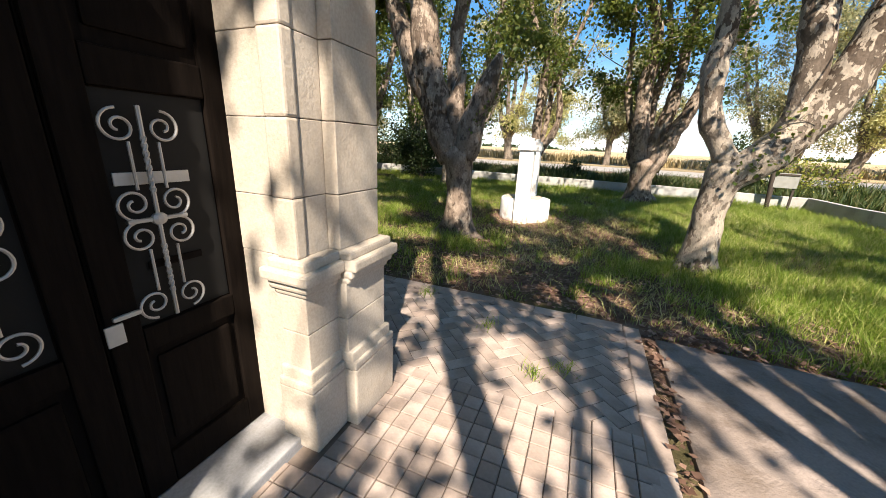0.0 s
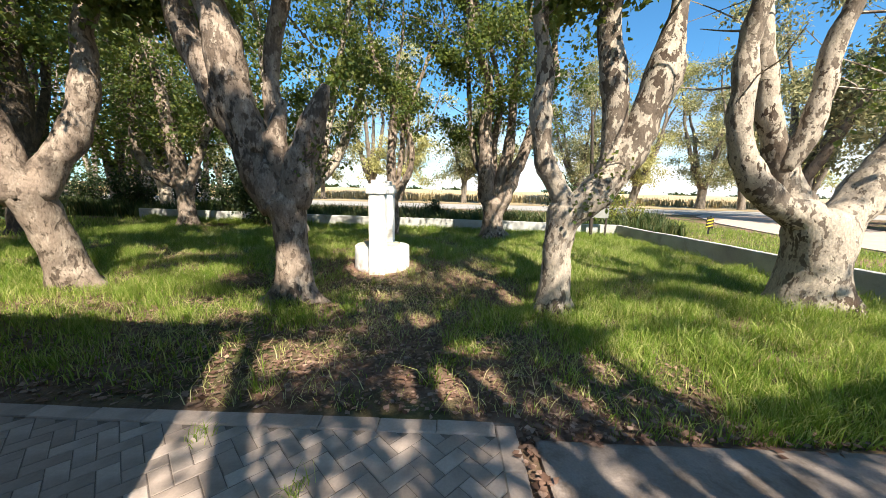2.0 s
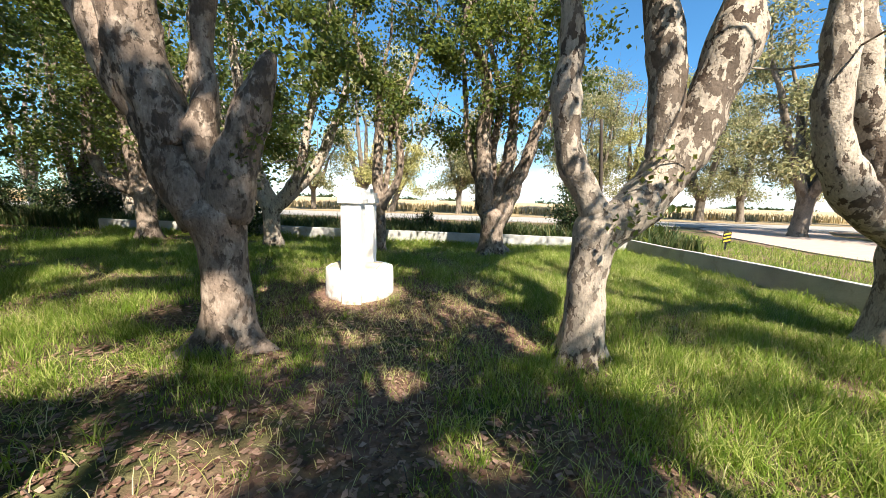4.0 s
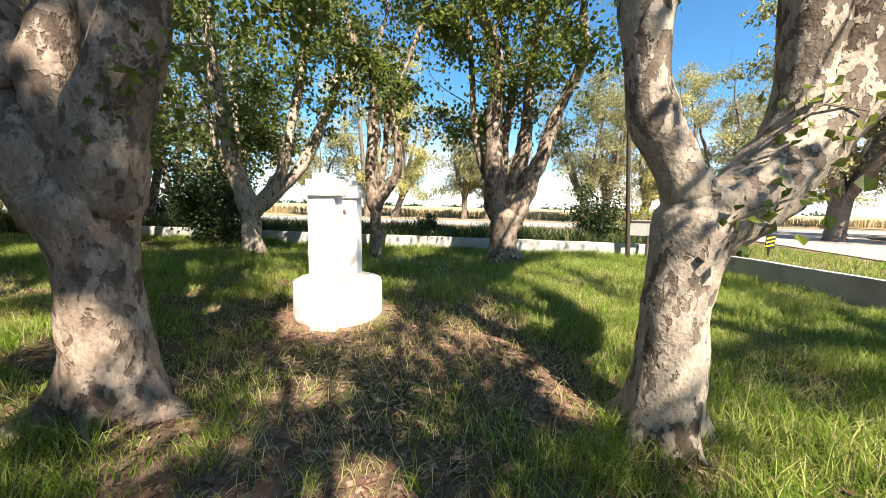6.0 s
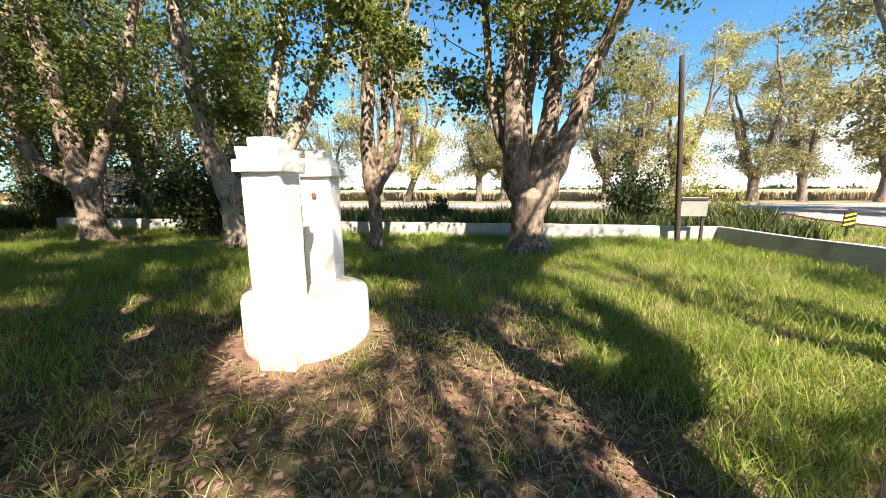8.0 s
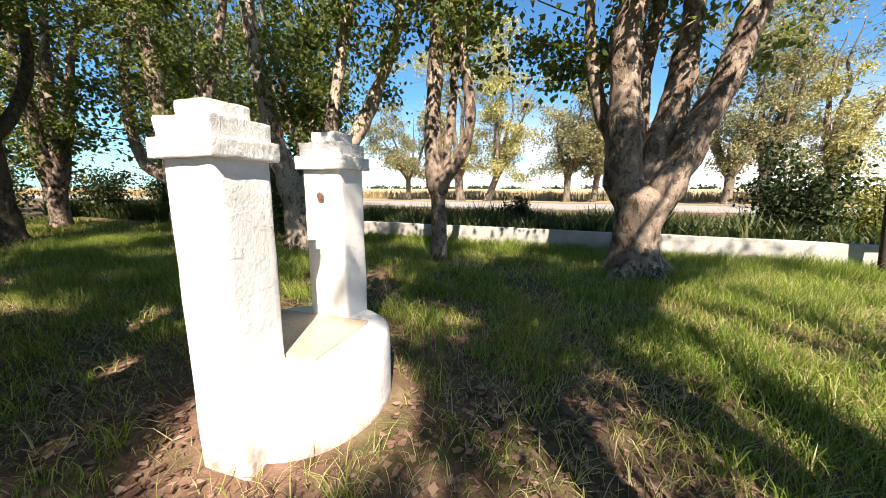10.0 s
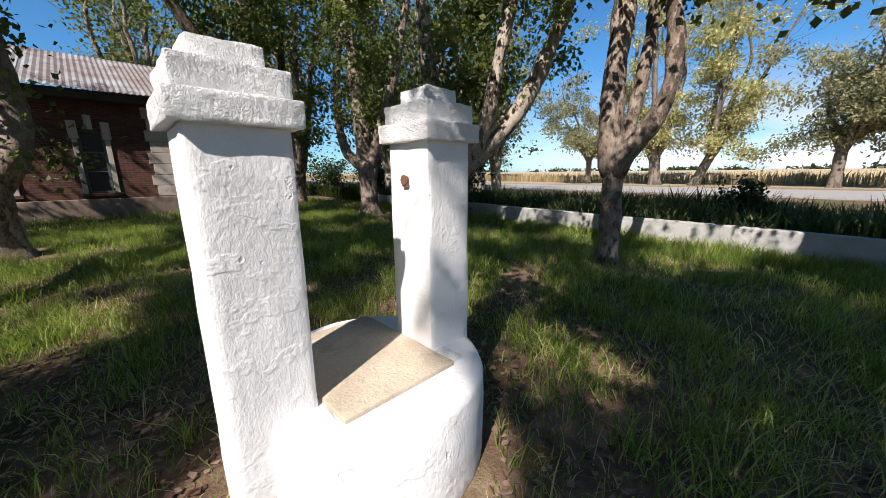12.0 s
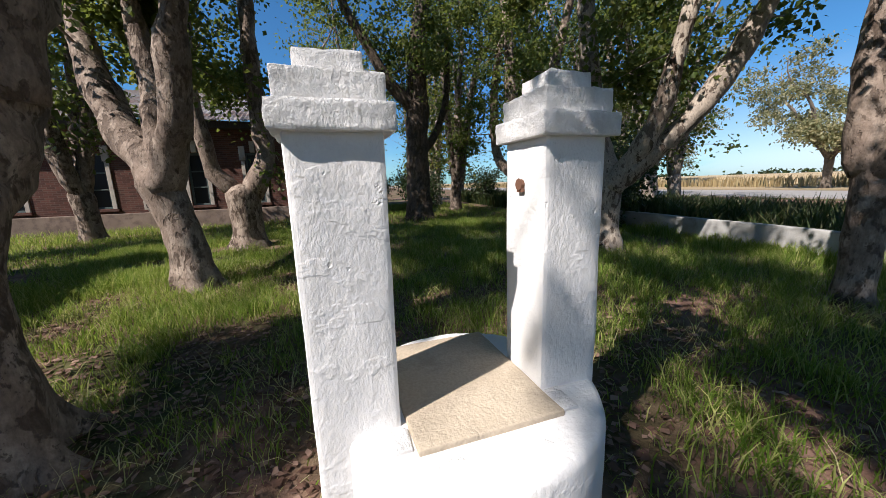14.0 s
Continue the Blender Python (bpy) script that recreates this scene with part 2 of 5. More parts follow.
TRIM = plaster_material("stone_trim", (0.48, 0.43, 0.37), (0.40, 0.35, 0.30), (0.22, 0.18, 0.15), 0.3, 0.55)


def tile_material():
    m = Nodes("paving_tile", 0.75, spec=0.3)
    n, f = m.noise(3, 5), m.noise(45, 4)
    col = m.ramp(m.piece(), (0.0, (0.32, 0.25, 0.21)), (0.5, (0.40, 0.32, 0.275)), (1.0, (0.47, 0.385, 0.335)))
    col = m.mix(m.ramp(n, (0.45, 0.0), (0.7, 0.7)), col, (0.21, 0.17, 0.145))
    col = m.mix(0.4, col, m.ramp(f, (0.3, 0.55), (0.7, 1.0)), "MULTIPLY")
    return m.colour(col).bump(m.math("ADD", f, n), 0.3, 0.01).mat


TILE = tile_material()


def simple(name, col, rough=0.6, metal=0.0, vary=0.35, scale=9.0, relief=0.2):
    m = Nodes(name, rough, metal)
    n = m.noise(scale, 6, 0.6)
    m.colour(m.mix(vary, col, m.ramp(n, (0.3, 0.3), (0.7, 1.0)), "MULTIPLY"))
    return m.bump(n, relief, 0.01).mat


def wood_material(name, a, b, rough=0.6, spec=0.3):
    m = Nodes(name, rough, spec=spec)
    g = m.noise(9, 5, 0.6, (6, 6, 0.6))
    m.colour(m.mix(0.3, m.ramp(g, (0.3, a), (0.7, b)), m.ramp(m.noise(2, 4), (0.3, 0.5), (0.7, 1.0)), "MULTIPLY"))
    return m.bump(g, 0.4, 0.006).mat


DOORWOOD = wood_material("dark_door_wood", (0.0045, 0.0032, 0.0026), (0.010, 0.007, 0.0055), 0.75, 0.05)
POLEWOOD = wood_material("weathered_pole", (0.035, 0.028, 0.024), (0.075, 0.06, 0.05), 0.85, 0.15)
PLANKWOOD = wood_material("grey_timber", (0.14, 0.12, 0.10), (0.24, 0.20, 0.17), 0.85)
IRON = simple("galvanised_iron", (0.45, 0.44, 0.43), 0.5, 0.6)
STEEL = simple("dull_steel", (0.50, 0.49, 0.47), 0.5, 0.4)
RUST = simple("rusty_tin", (0.22, 0.11, 0.07), 0.8, 0.1, 0.6, 2.0)
GROUT = simple("sandy_joint", (0.19, 0.15, 0.125), 0.95, 0, 0.5, 20)
ASPHALT = simple("pale_asphalt", (0.30, 0.285, 0.265), 0.9, 0, 0.3, 3)
DRIVE = simple("pink_gravel_drive", (0.44, 0.34, 0.28), 0.95, 0, 0.3, 2)
ROOM_SHADE = simple("painted_room_shade", (0.012, 0.011, 0.010), 0.9)
FRAMEPAINT = simple("grey_green_paint", (0.10, 0.13, 0.12), 0.6)
SIGNBACK = simple("weathered_board", (0.26, 0.26, 0.24), 0.7, 0, 0.4, 5)
BLACK = simple("black_paint", (0.02, 0.02, 0.02), 0.5)
LETTER = simple("dark_lettering", (0.05, 0.045, 0.04), 0.7)
TRUCKBODY = simple("truck_box_slats", (0.07, 0.065, 0.06), 0.6, 0.1)
TRUCKCAB = simple("white_cab_paint", (0.70, 0.71, 0.72), 0.35)
RUBBER = simple("tyre_rubber", (0.02, 0.02, 0.02), 0.85)
YELLOW = simple("yellow_stripe", (0.55, 0.40, 0.05), 0.6)
# door panes: plain near-black, with a matt surface
DOORGLASS = simple("matt_black_pane", (0.003, 0.003, 0.003), 0.75, 0, 0.1)
GLASS = simple("dark_pane", (0.012, 0.013, 0.015), 0.35, 0, 0.1)


def brick_material():
    m = Nodes("brick_courses", 0.9, spec=0.15)
    b = m.tree.nodes.new("ShaderNodeTexBrick")
    sp, cb = m.tree.nodes.new("ShaderNodeSeparateXYZ"), m.tree.nodes.new("ShaderNodeCombineXYZ")
    m.link(m.where, sp.inputs[0])
    m.link(m.math("ADD", sp.outputs[0], sp.outputs[1]), cb.inputs[0])
    m.link(sp.outputs[2], cb.inputs[1])
    m.link(cb.outputs[0], b.inputs["Vector"])
    for key, v in (("Scale", 1.0), ("Mortar Size", 0.006), ("Brick Width", 0.24), ("Row Height", 0.075), ("Bias", 0.0)):
        b.inputs[key].default_value = v
    b.inputs["Color1"].default_value = (0.135, 0.058, 0.043, 1)
    b.inputs["Color2"].default_value = (0.075, 0.037, 0.03, 1)
    b.inputs["Mortar"].default_value = (0.13, 0.092, 0.075, 1)
    col = m.mix(0.45, b.outputs["Color"], m.ramp(m.noise(1.3, 5), (0.3, 0.4), (0.7, 1.0)), "MULTIPLY")
    return m.colour(col).bump(m.math("SUBTRACT", m.noise(30, 3), b.outputs["Fac"]), 0.5, 0.01).mat


BRICK = brick_material()


def roof_material():
    m = Nodes("tin_roof", 0.6, 0.3)
    n = m.noise(1.1, 5, 0.65)
    m.colour(m.ramp(n, (0.35, (0.33, 0.325, 0.32)), (0.52, (0.24, 0.21, 0.195)), (0.66, (0.17, 0.10, 0.075))))
    return m.bump(n, 0.2).mat


ROOF = roof_material()

# ---- building helpers ----
rng = np.random.default_rng(7)


def mesh(name, verts, faces, mat, smooth=False):
    me = bpy.data.meshes.new(name)
    me.from_pydata(np.asarray(verts).tolist() if not isinstance(verts, list) else verts, [], np.asarray(faces).tolist() if not isinstance(faces, list) else faces)
    me.materials.append(mat)
    if smooth:
        me.polygons.foreach_set("use_smooth", [True] * len(me.polygons))
    me.update()
    return me


def part(name, shape, mat, parent=None, label="", smooth=False):
    """Links a bmesh, or a (verts, faces) pair, as one mesh object under a thing or under a part."""
    if isinstance(shape, tuple):
        me = mesh(name, shape[0], shape[1], mat, smooth)
    else:
        me = bpy.data.meshes.new(name)
        shape.to_mesh(me)
        shape.free()
        me.materials.append(mat)
        if smooth:
            me.polygons.foreach_set("use_smooth", [True] * len(me.polygons))
    ob = new(name, me)
    if parent is not None:
        ob.parent = parent
    if label:
        tagged(ob, label)
    return ob


def thing(name, at, label, category, group="", kind="", turn=0.0):
    ob = new(name)
    ob.matrix_world = pose(*at, 0, 0, turn)
    return tagged(ob, label, category, group, kind)


def box_bm(x0, x1, y0, y1, z0, z1, bevel=0.0, bm=None, seg=2):
    b = bmesh.new()
    bmesh.ops.create_cube(b, size=1.0, matrix=Matrix.Translation(((x0 + x1) / 2, (y0 + y1) / 2, (z0 + z1) / 2)) @ Matrix.Diagonal((x1 - x0, y1 - y0, z1 - z0, 1)))
    if bevel:
        bmesh.ops.bevel(b, geom=b.edges[:], offset=bevel, segments=seg, affect="EDGES", profile=0.6)
    if bm is None:
        return b
    me = bpy.data.meshes.new("tmp")
    b.to_mesh(me), b.free()
    bm.from_mesh(me)
    bpy.data.meshes.remove(me)
    return bm


def roughen(bm, cuts, amount, scale=6.0, seed=0.0):
    """Worn faces: cut finer and pushed in and out by noise."""
    bmesh.ops.subdivide_edges(bm, edges=bm.edges[:], cuts=cuts, use_grid_fill=True)
    bm.normal_update()
    for v in bm.verts:
        v.co += v.normal * amount * (noise.noise(v.co * scale + Vector((seed, 0, 0))) + 0.5 * noise.noise(v.co * scale * 3.1))
    return bm


def lathe(profile, segs=24):
    verts, faces = [], []
    for r, z in profile:
        for k in range(segs):
            a = 2 * math.pi * k / segs
            verts.append((r * math.cos(a), r * math.sin(a), z))
    for i in range(len(profile) - 1):
        for k in range(segs):
            n = (k + 1) % segs
            faces.append((i * segs + k, i * segs + n, (i + 1) * segs + n, (i + 1) * segs + k))
    faces.append(tuple(range(segs))[::-1])
    faces.append(tuple((len(profile) - 1) * segs + k for k in range(segs)))
    return verts, faces


def spline(points, step):
    """Catmull-Rom through points of (x, y, z, radius)."""
    P = [np.array(p, float) for p in points]
    P = [2 * P[0] - P[1]] + P + [2 * P[-1] - P[-2]]
    out = []
    for i in range(1, len(P) - 2):
        n = max(1, int(np.linalg.norm((P[i + 1] - P[i])[:3]) / step))
        for k in range(n):
            t = k / n
            a, b, c, d = P[i - 1], P[i], P[i + 1], P[i + 2]
            out.append(0.5 * (2 * b + (c - a) * t + (2 * a - 5 * b + 4 * c - d) * t * t + (3 * b - a - 3 * c + d) * t ** 3))
    out.append(P[-2])
    for o in out:
        o[3] = max(o[3], 0.004)
    return out


def tube(points, segs=10, step=0.15, knobs=0.12, flare=0.0, seed=0.0, lobes=5):
    """A limb swept along points, with knots and burrs; flare spreads its foot into roots."""
    pts = spline(points, step)
    verts, faces = [], []
    for i, p in enumerate(pts):
        a = pts[max(i - 1, 0)][:3]
        b = pts[min(i + 1, len(pts) - 1)][:3]
        d = Vector(b - a).normalized()
        u = Vector((1, 0, 0)) - d * d.x
        u = u.normalized() if u.length > 0.2 else Vector((0, 1, 0))
        w = d.cross(u)
        foot = flare * math.exp(-max(0.0, p[2]) / 0.16)
        for k in range(segs):
            ang = 2 * math.pi * k / segs
            way = u * math.cos(ang) + w * math.sin(ang)
            c = Vector(p[:3])
            r = p[3]
            q = c + way * r
            r *= 1 + knobs * (noise.noise(q * 2.2 + Vector((seed, 0, 0))) + 0.7 * noise.noise(q * 5.0 + Vector((0, seed, 0))))
            r *= 1 + foot * (0.55 + 0.75 * math.cos(lobes * ang + seed) + 0.3 * math.cos(2 * ang + 2 * seed))
            verts.append(tuple(c + way * r))
    n = len(pts)
    for i in range(n - 1):
        for k in range(segs):
            m = (k + 1) % segs
            faces.append((i * segs + k, i * segs + m, (i + 1) * segs + m, (i + 1) * segs + k))
    faces.append(tuple((n - 1) * segs + k for k in range(segs)))
    faces.append(tuple(range(segs))[::-1])
    return verts, faces


def joined(shapes):
    verts, faces = [], []
    for v, f in shapes:
        o = len(verts)
        verts += v
        faces += [tuple(i + o for i in q) for q in f]
    return verts, faces


def leaf_quads(centres, size, gen, droop=0.3, slim=0.8):
    """Folded leaf blades, one four-cornered island each, round the given places."""
    n = len(centres)
    s = size * gen.uniform(0.6, 1.25, n)[:, None]
    d = gen.normal(size=(n, 3))
    d[:, 2] -= droop * 2
    d /= np.linalg.norm(d, axis=1)[:, None]
    e = gen.normal(size=(n, 3))
    e[:, 2] *= 0.4
    e -= d * (e * d).sum(1)[:, None]
    e /= np.linalg.norm(e, axis=1)[:, None] + 1e-9
    up = np.cross(d, e)
    c = np.asarray(centres)
    V = np.stack([c, c + s * (0.5 * d + 0.5 * slim * e + 0.12 * up), c + s * d, c + s * (0.5 * d - 0.5 * slim * e + 0.12 * up)], 1).reshape(-1, 3)
    F = np.arange(4 * n).reshape(n, 4)
    return V, F


def blades(x, y, z, h, w, lean, gen):
    """Bent blades of three triangles each."""
    n = len(x)
    a = gen.uniform(0, 2 * math.pi, n)
    side = np.stack([np.cos(a), np.sin(a), np.zeros(n)], 1)
    b = gen.uniform(0, 2 * math.pi, n)
    fall = np.stack([np.cos(b), np.sin(b), np.zeros(n)], 1) * (lean * h * gen.uniform(0.2, 1.3, n))[:, None]
    root = np.stack([x, y, z], 1)
    up = np.zeros((n, 3))
    up[:, 2] = h
    ws = side * (w / 2)[:, None]
    mid = root + up * 0.6 + fall * 0.35
    tip = root + up * gen.uniform(0.75, 1.0, n)[:, None] + fall
    V = np.stack([root - ws, root + ws, mid + ws * 0.8, mid - ws * 0.8, tip], 1).reshape(-1, 3)
    i = np.arange(n)[:, None] * 5
    F = np.concatenate([i + [0, 1, 2], i + [0, 2, 3], i + [3, 2, 4]], 1).reshape(-1, 3)
    return V, F


def ground_z(x, y):
    """The yard: a shallow hollow round the well, small swells."""
    x, y = np.asarray(x, float), np.asarray(y, float)
    dip = -0.19 * np.exp(-((x / 4.2) ** 2 + ((y - 6.4) / 1.7) ** 2)) - 0.06 * np.exp(-(((x + 0.8) / 2.4) ** 2 + ((y - 8.6) / 1.6) ** 2))
    swell = 0.018 * np.sin(x * 1.3 + 0.6 * y) * np.sin(y * 1.1 - 0.4 * x)
    near = np.clip((y - 3.6) / 1.0, 0, 1) * np.clip((30 - y) / 5, 0, 1)
    return (dip + swell) * near - 0.03


# ---- the ground: one sheet to the horizon ----
def spread(lo, hi, step, far):
    core = list(np.arange(lo, hi + step / 2, step))
    out, s = [], step
    a = lo
    while a > -far:
        s *= 1.5
        a -= s
        out.append(a)
    left = out[::-1]
    out, s, a = [], step, hi
    while a < far:
        s *= 1.5
        a += s
        out.append(a)
    return np.array(left + core + out)


gx, gy = spread(-12, 10, 0.3, 2500), spread(-4, 18, 0.3, 2500)
X, Y = np.meshgrid(gx, gy)
Z = ground_z(X, Y)
nx, ny = len(gx), len(gy)
idx = np.arange(nx * ny).reshape(ny, nx)
F = np.stack([idx[:-1, :-1], idx[:-1, 1:], idx[1:, 1:], idx[1:, :-1]], -1).reshape(-1, 4)
tagged(part("ground", (np.stack([X, Y, Z], -1).reshape(-1, 3), F), SOIL, smooth=True), "earthen yard and farmland with dead leaves and thin grass", "ground", kind="structure")


def strip(points, width, z, z0=0.0):
    """A road ribbon along points."""
    verts, faces = [], []
    for i, (x, y) in enumerate(points):
        a, b = points[max(i - 1, 0)], points[min(i + 1, len(points) - 1)]
        d = Vector((b[0] - a[0], b[1] - a[1])).normalized()
        n = Vector((-d.y, d.x)) * width / 2
        verts += [(x - n.x, y - n.y, z), (x + n.x, y + n.y, z), (x + n.x, y + n.y, z0 - 0.15), (x - n.x, y - n.y, z0 - 0.15)]
    for i in range(len(points) - 1):
        o = 4 * i
        faces += [(o, o + 4, o + 5, o + 1), (o + 1, o + 5, o + 6, o + 2), (o + 3, o + 7, o + 4, o)]
    return verts, faces


tagged(part("road", strip([(-300, 62), (-120, 45), (-40, 37.5), (0, 36), (40, 35), (120, 33), (300, 30)], 8.5, 0.05), ASPHALT), "pale sunlit country road of worn asphalt", "road", kind="structure")
tagged(part("side_road", strip([(17.0, 2), (17.0, 8), (17.8, 15), (19.5, 21), (22.5, 27), (27.5, 32)], 7.0, 0.02), DRIVE), "pinkish gravel side road joining the country road", "road", kind="structure")

# ---- the low white boundary wall ----
def wall_run(name, a, b, h, th, label):
    d = Vector((b[0] - a[0], b[1] - a[1], 0))
    n = int(d.length / 0.5)
    bm = box_bm(0, d.length, -th / 2, th / 2, -0.15, h, 0.02)
    bmesh.ops.subdivide_edges(bm, edges=[e for e in bm.edges if abs(e.verts[0].co.x - e.verts[1].co.x) > 1], cuts=n)
    for v in bm.verts:
        v.co += Vector((0, 0.015 * noise.noise(v.co * 1.3), 0.02 * noise.noise(v.co * 0.7)))
    ob = part(name, bm, WALL_WHITE)
    ob.matrix_world = pose(a[0], a[1], 0, 0, 0, math.degrees(math.atan2(d.y, d.x)))
    return tagged(ob, label, "wall", kind="structure")


wall_run("wall_north", (-14.0, 16.6), (6.45, 14.32), 0.45, 0.16, "low whitewashed boundary wall, stained and patchy")
wall_run("wall_east", (6.50, 14.35), (7.6, 1.0), 0.45, 0.16, "low whitewashed boundary wall along the drive")

# ---- trees ----
def stretch(points, top, gen, wander=0.18):
    """Carries a limb on upwards from its last seen point to the height top."""
    pts = [tuple(p) for p in points]
    a, b = np.array(pts[-2]), np.array(pts[-1])
    d = (b - a)[:3]
    d /= np.linalg.norm(d)
    x, y, z, r = b
    n = max(2, int((top - z) / 0.9))
    r0 = r
    for k in range(n):
        d = d * 0.75 + np.array([gen.normal(0, wander), gen.normal(0, wander), 0.35])
        d /= np.linalg.norm(d)
        x, y, z = np.array([x, y, z]) + d * (top - b[2]) / n
        r = r0 * (1 - 0.85 * (k + 1) / n)
        pts.append((x, y, z, max(r, 0.015)))
    return pts


# ground ellipses picked to stay sunlit: x, y and two radii each
SUN_PATCHES = ((-3.05, 8.3, 0.25, 0.35), (-4.1, 9.2, 0.5, 0.4), (3.3, 10.4, 1.9, 2.6), (2.6, 8.5, 1.4, 1.0), (2.6, 4.3, 1.1, 0.55), (4.3, 4.4, 1.0, 0.5), (2.2, 5.6, 0.5, 0.4), (1.4, 13.6, 0.5, 0.6), (-1.3, 8.5, 0.85, 0.9), (-1.95, 9.75, 0.5, 0.75), (-1.45, 1.6, 0.3, 0.35), (-1.8, 2.6, 0.25, 0.4), (-0.8, 1.65, 0.36, 0.42), (-0.35, 2.45, 0.25, 0.3), (0.05, 1.5, 0.3, 0.2),
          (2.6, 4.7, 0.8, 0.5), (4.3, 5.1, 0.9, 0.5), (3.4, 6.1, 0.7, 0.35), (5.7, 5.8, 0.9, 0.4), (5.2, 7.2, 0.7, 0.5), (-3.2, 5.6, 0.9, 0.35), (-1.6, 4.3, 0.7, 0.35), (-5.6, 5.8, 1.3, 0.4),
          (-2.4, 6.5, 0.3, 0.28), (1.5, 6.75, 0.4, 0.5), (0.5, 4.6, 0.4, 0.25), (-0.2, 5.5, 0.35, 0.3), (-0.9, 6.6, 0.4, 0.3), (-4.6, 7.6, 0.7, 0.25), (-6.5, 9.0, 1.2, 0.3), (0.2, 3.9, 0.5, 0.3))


def cut_for_sun(p):
    """Which leaves stay: those whose shade would land on a chosen sun patch are cut."""
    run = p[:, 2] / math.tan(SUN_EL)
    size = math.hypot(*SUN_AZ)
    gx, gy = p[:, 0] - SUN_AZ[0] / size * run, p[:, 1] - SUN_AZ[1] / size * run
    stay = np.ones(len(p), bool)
    for cx, cy, rx, ry in SUN_PATCHES:
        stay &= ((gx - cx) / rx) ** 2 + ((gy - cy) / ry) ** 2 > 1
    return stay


def tree(at, trunk, limbs, bark, seed, top=9.5, leaves=5200, leaf_size=0.13, leaf=LEAF, flare=0.35, twig_from=2.6, label="", spread_r=0.42, sprays=(), reach=1.0, slim=0.8, clumps=0, fine=1.0, tuft=0.0):
    """A plane tree: a flared trunk, hand-set limbs that run on upwards, fine branches and many small leaves."""
    gen = np.random.default_rng(seed)
    gz = float(ground_z(*at))
    tr = thing("tree", (at[0], at[1], gz), label, "tree", "yard trees")
    base = trunk[0]
    pts = [(base[0], base[1], -0.12, base[3])] + [p for p in trunk if p[2] > 0.15]
    end = pts[-1]
    pts += [(end[0], end[1], end[2] + 0.14, end[3] * 0.7), (end[0], end[1], end[2] + 0.2, end[3] * 0.3)]
    part("trunk", tube(pts, int(18 * fine), 0.07 / fine ** 2, 0.13, flare, seed * 1.7), bark, tr, smooth=True)
    twigs, spots = [], []
    for li, limb in enumerate(limbs):
        stop = limb[-1][2] < 3.35 and limb[-1][3] < 0.09     # a sawn stump goes no further
        full = limb if stop else stretch(limb, top * gen.uniform(0.85, 1.12), gen)
        part("limb", tube(full, int(13 * fine), 0.10 / fine ** 3, 0.26, 0, seed + li * 3.1), bark, tr, smooth=True)
        if stop:
            continue
        line = spline(full, 0.3)
        for p in line:
            if p[2] < twig_from or gen.random() < 0.30:
                continue
            a, up = gen.uniform(0, 2 * math.pi), gen.uniform(-0.15, 0.9)
            d = np.array([math.cos(a), math.sin(a), up])
            length = gen.uniform(0.5, 1.7) * (0.7 + 0.06 * p[2]) * reach
            q = np.array(p[:3])
            r = min(p[3] * 0.3, 0.02)
            run = [(*q, r)]
            for k in range(3):
                d = d + gen.normal(0, 0.25, 3)
                d[2] += 0.05
                d /= np.linalg.norm(d)
                q = q + d * length / 3
                run.append((*q, max(r * (0.7 - 0.2 * k), 0.005)))
                spots.append(q.copy())
            twigs.append(tube(run, 4, 0.35, 0.0))
    for run in sprays:                                       # low leafy shoots
        part("shoot", tube(run, 5, 0.12, 0.0), bark, tr)
        pts = np.array(spline(run, 0.03))[:, :3]
        gap = gen.integers(2, len(pts), 46)
        tagged(part("shoot_leaves", leaf_quads(pts[gap] + gen.normal(0, 0.09, (46, 3)), 0.075, gen), LEAF, tr), kind="stuff")
    if twigs:
        tagged(part("twig_work", joined(twigs), bark, tr), kind="stuff")
    if spots and leaves:
        spots = np.array(spots)
        if clumps:                                           # foliage in separate feathery sprays, drooping outwards
            spots = spots[gen.choice(len(spots), min(clumps, len(spots)), replace=False)]
            out = np.concatenate([spots[:, :2] - spots[:, :2].mean(0), np.zeros((len(spots), 1))], 1)
            out /= np.maximum(np.linalg.norm(out, axis=1, keepdims=True), 0.3)
            spots = np.concatenate([spots + out * k * 0.42 - [0, 0, 0.13 * k * k] for k in (-1, 0, 1, 2)])
        if tuft:                                             # leaves sit in tufts round the shoot ends
            share = gen.gamma(0.7, 1.0, len(spots))
            which = gen.choice(len(spots), leaves, p=share / share.sum())
            wide = np.where(gen.random(leaves) < 0.8, tuft, spread_r)[:, None]
        else:
            which, wide = gen.integers(0, len(spots), leaves), spread_r
        pick = spots[which] + gen.normal(0, 1, (leaves, 3)) * wide * [1, 1, 0.75]
        # leaves that would shade the picked sunny spots are taken out
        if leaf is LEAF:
            pick = pick[cut_for_sun(pick + [at[0], at[1], gz])]
        V, F = leaf_quads(pick, leaf_size, gen, slim=slim)
        crown = part("crown", (V, F), leaf, tr, "green lobed leaves, loose and dappled")
        tagged(crown, kind="stuff")
    return tr


def grown(limb, k, lift):
    """A limb made larger by k about eye height and set onto lower ground."""
    return [(x * k, y * k, max(0.0, 1.6 + (z - 1.6) * k) + lift * (z > 0), r * k) for x, y, z, r in limb]


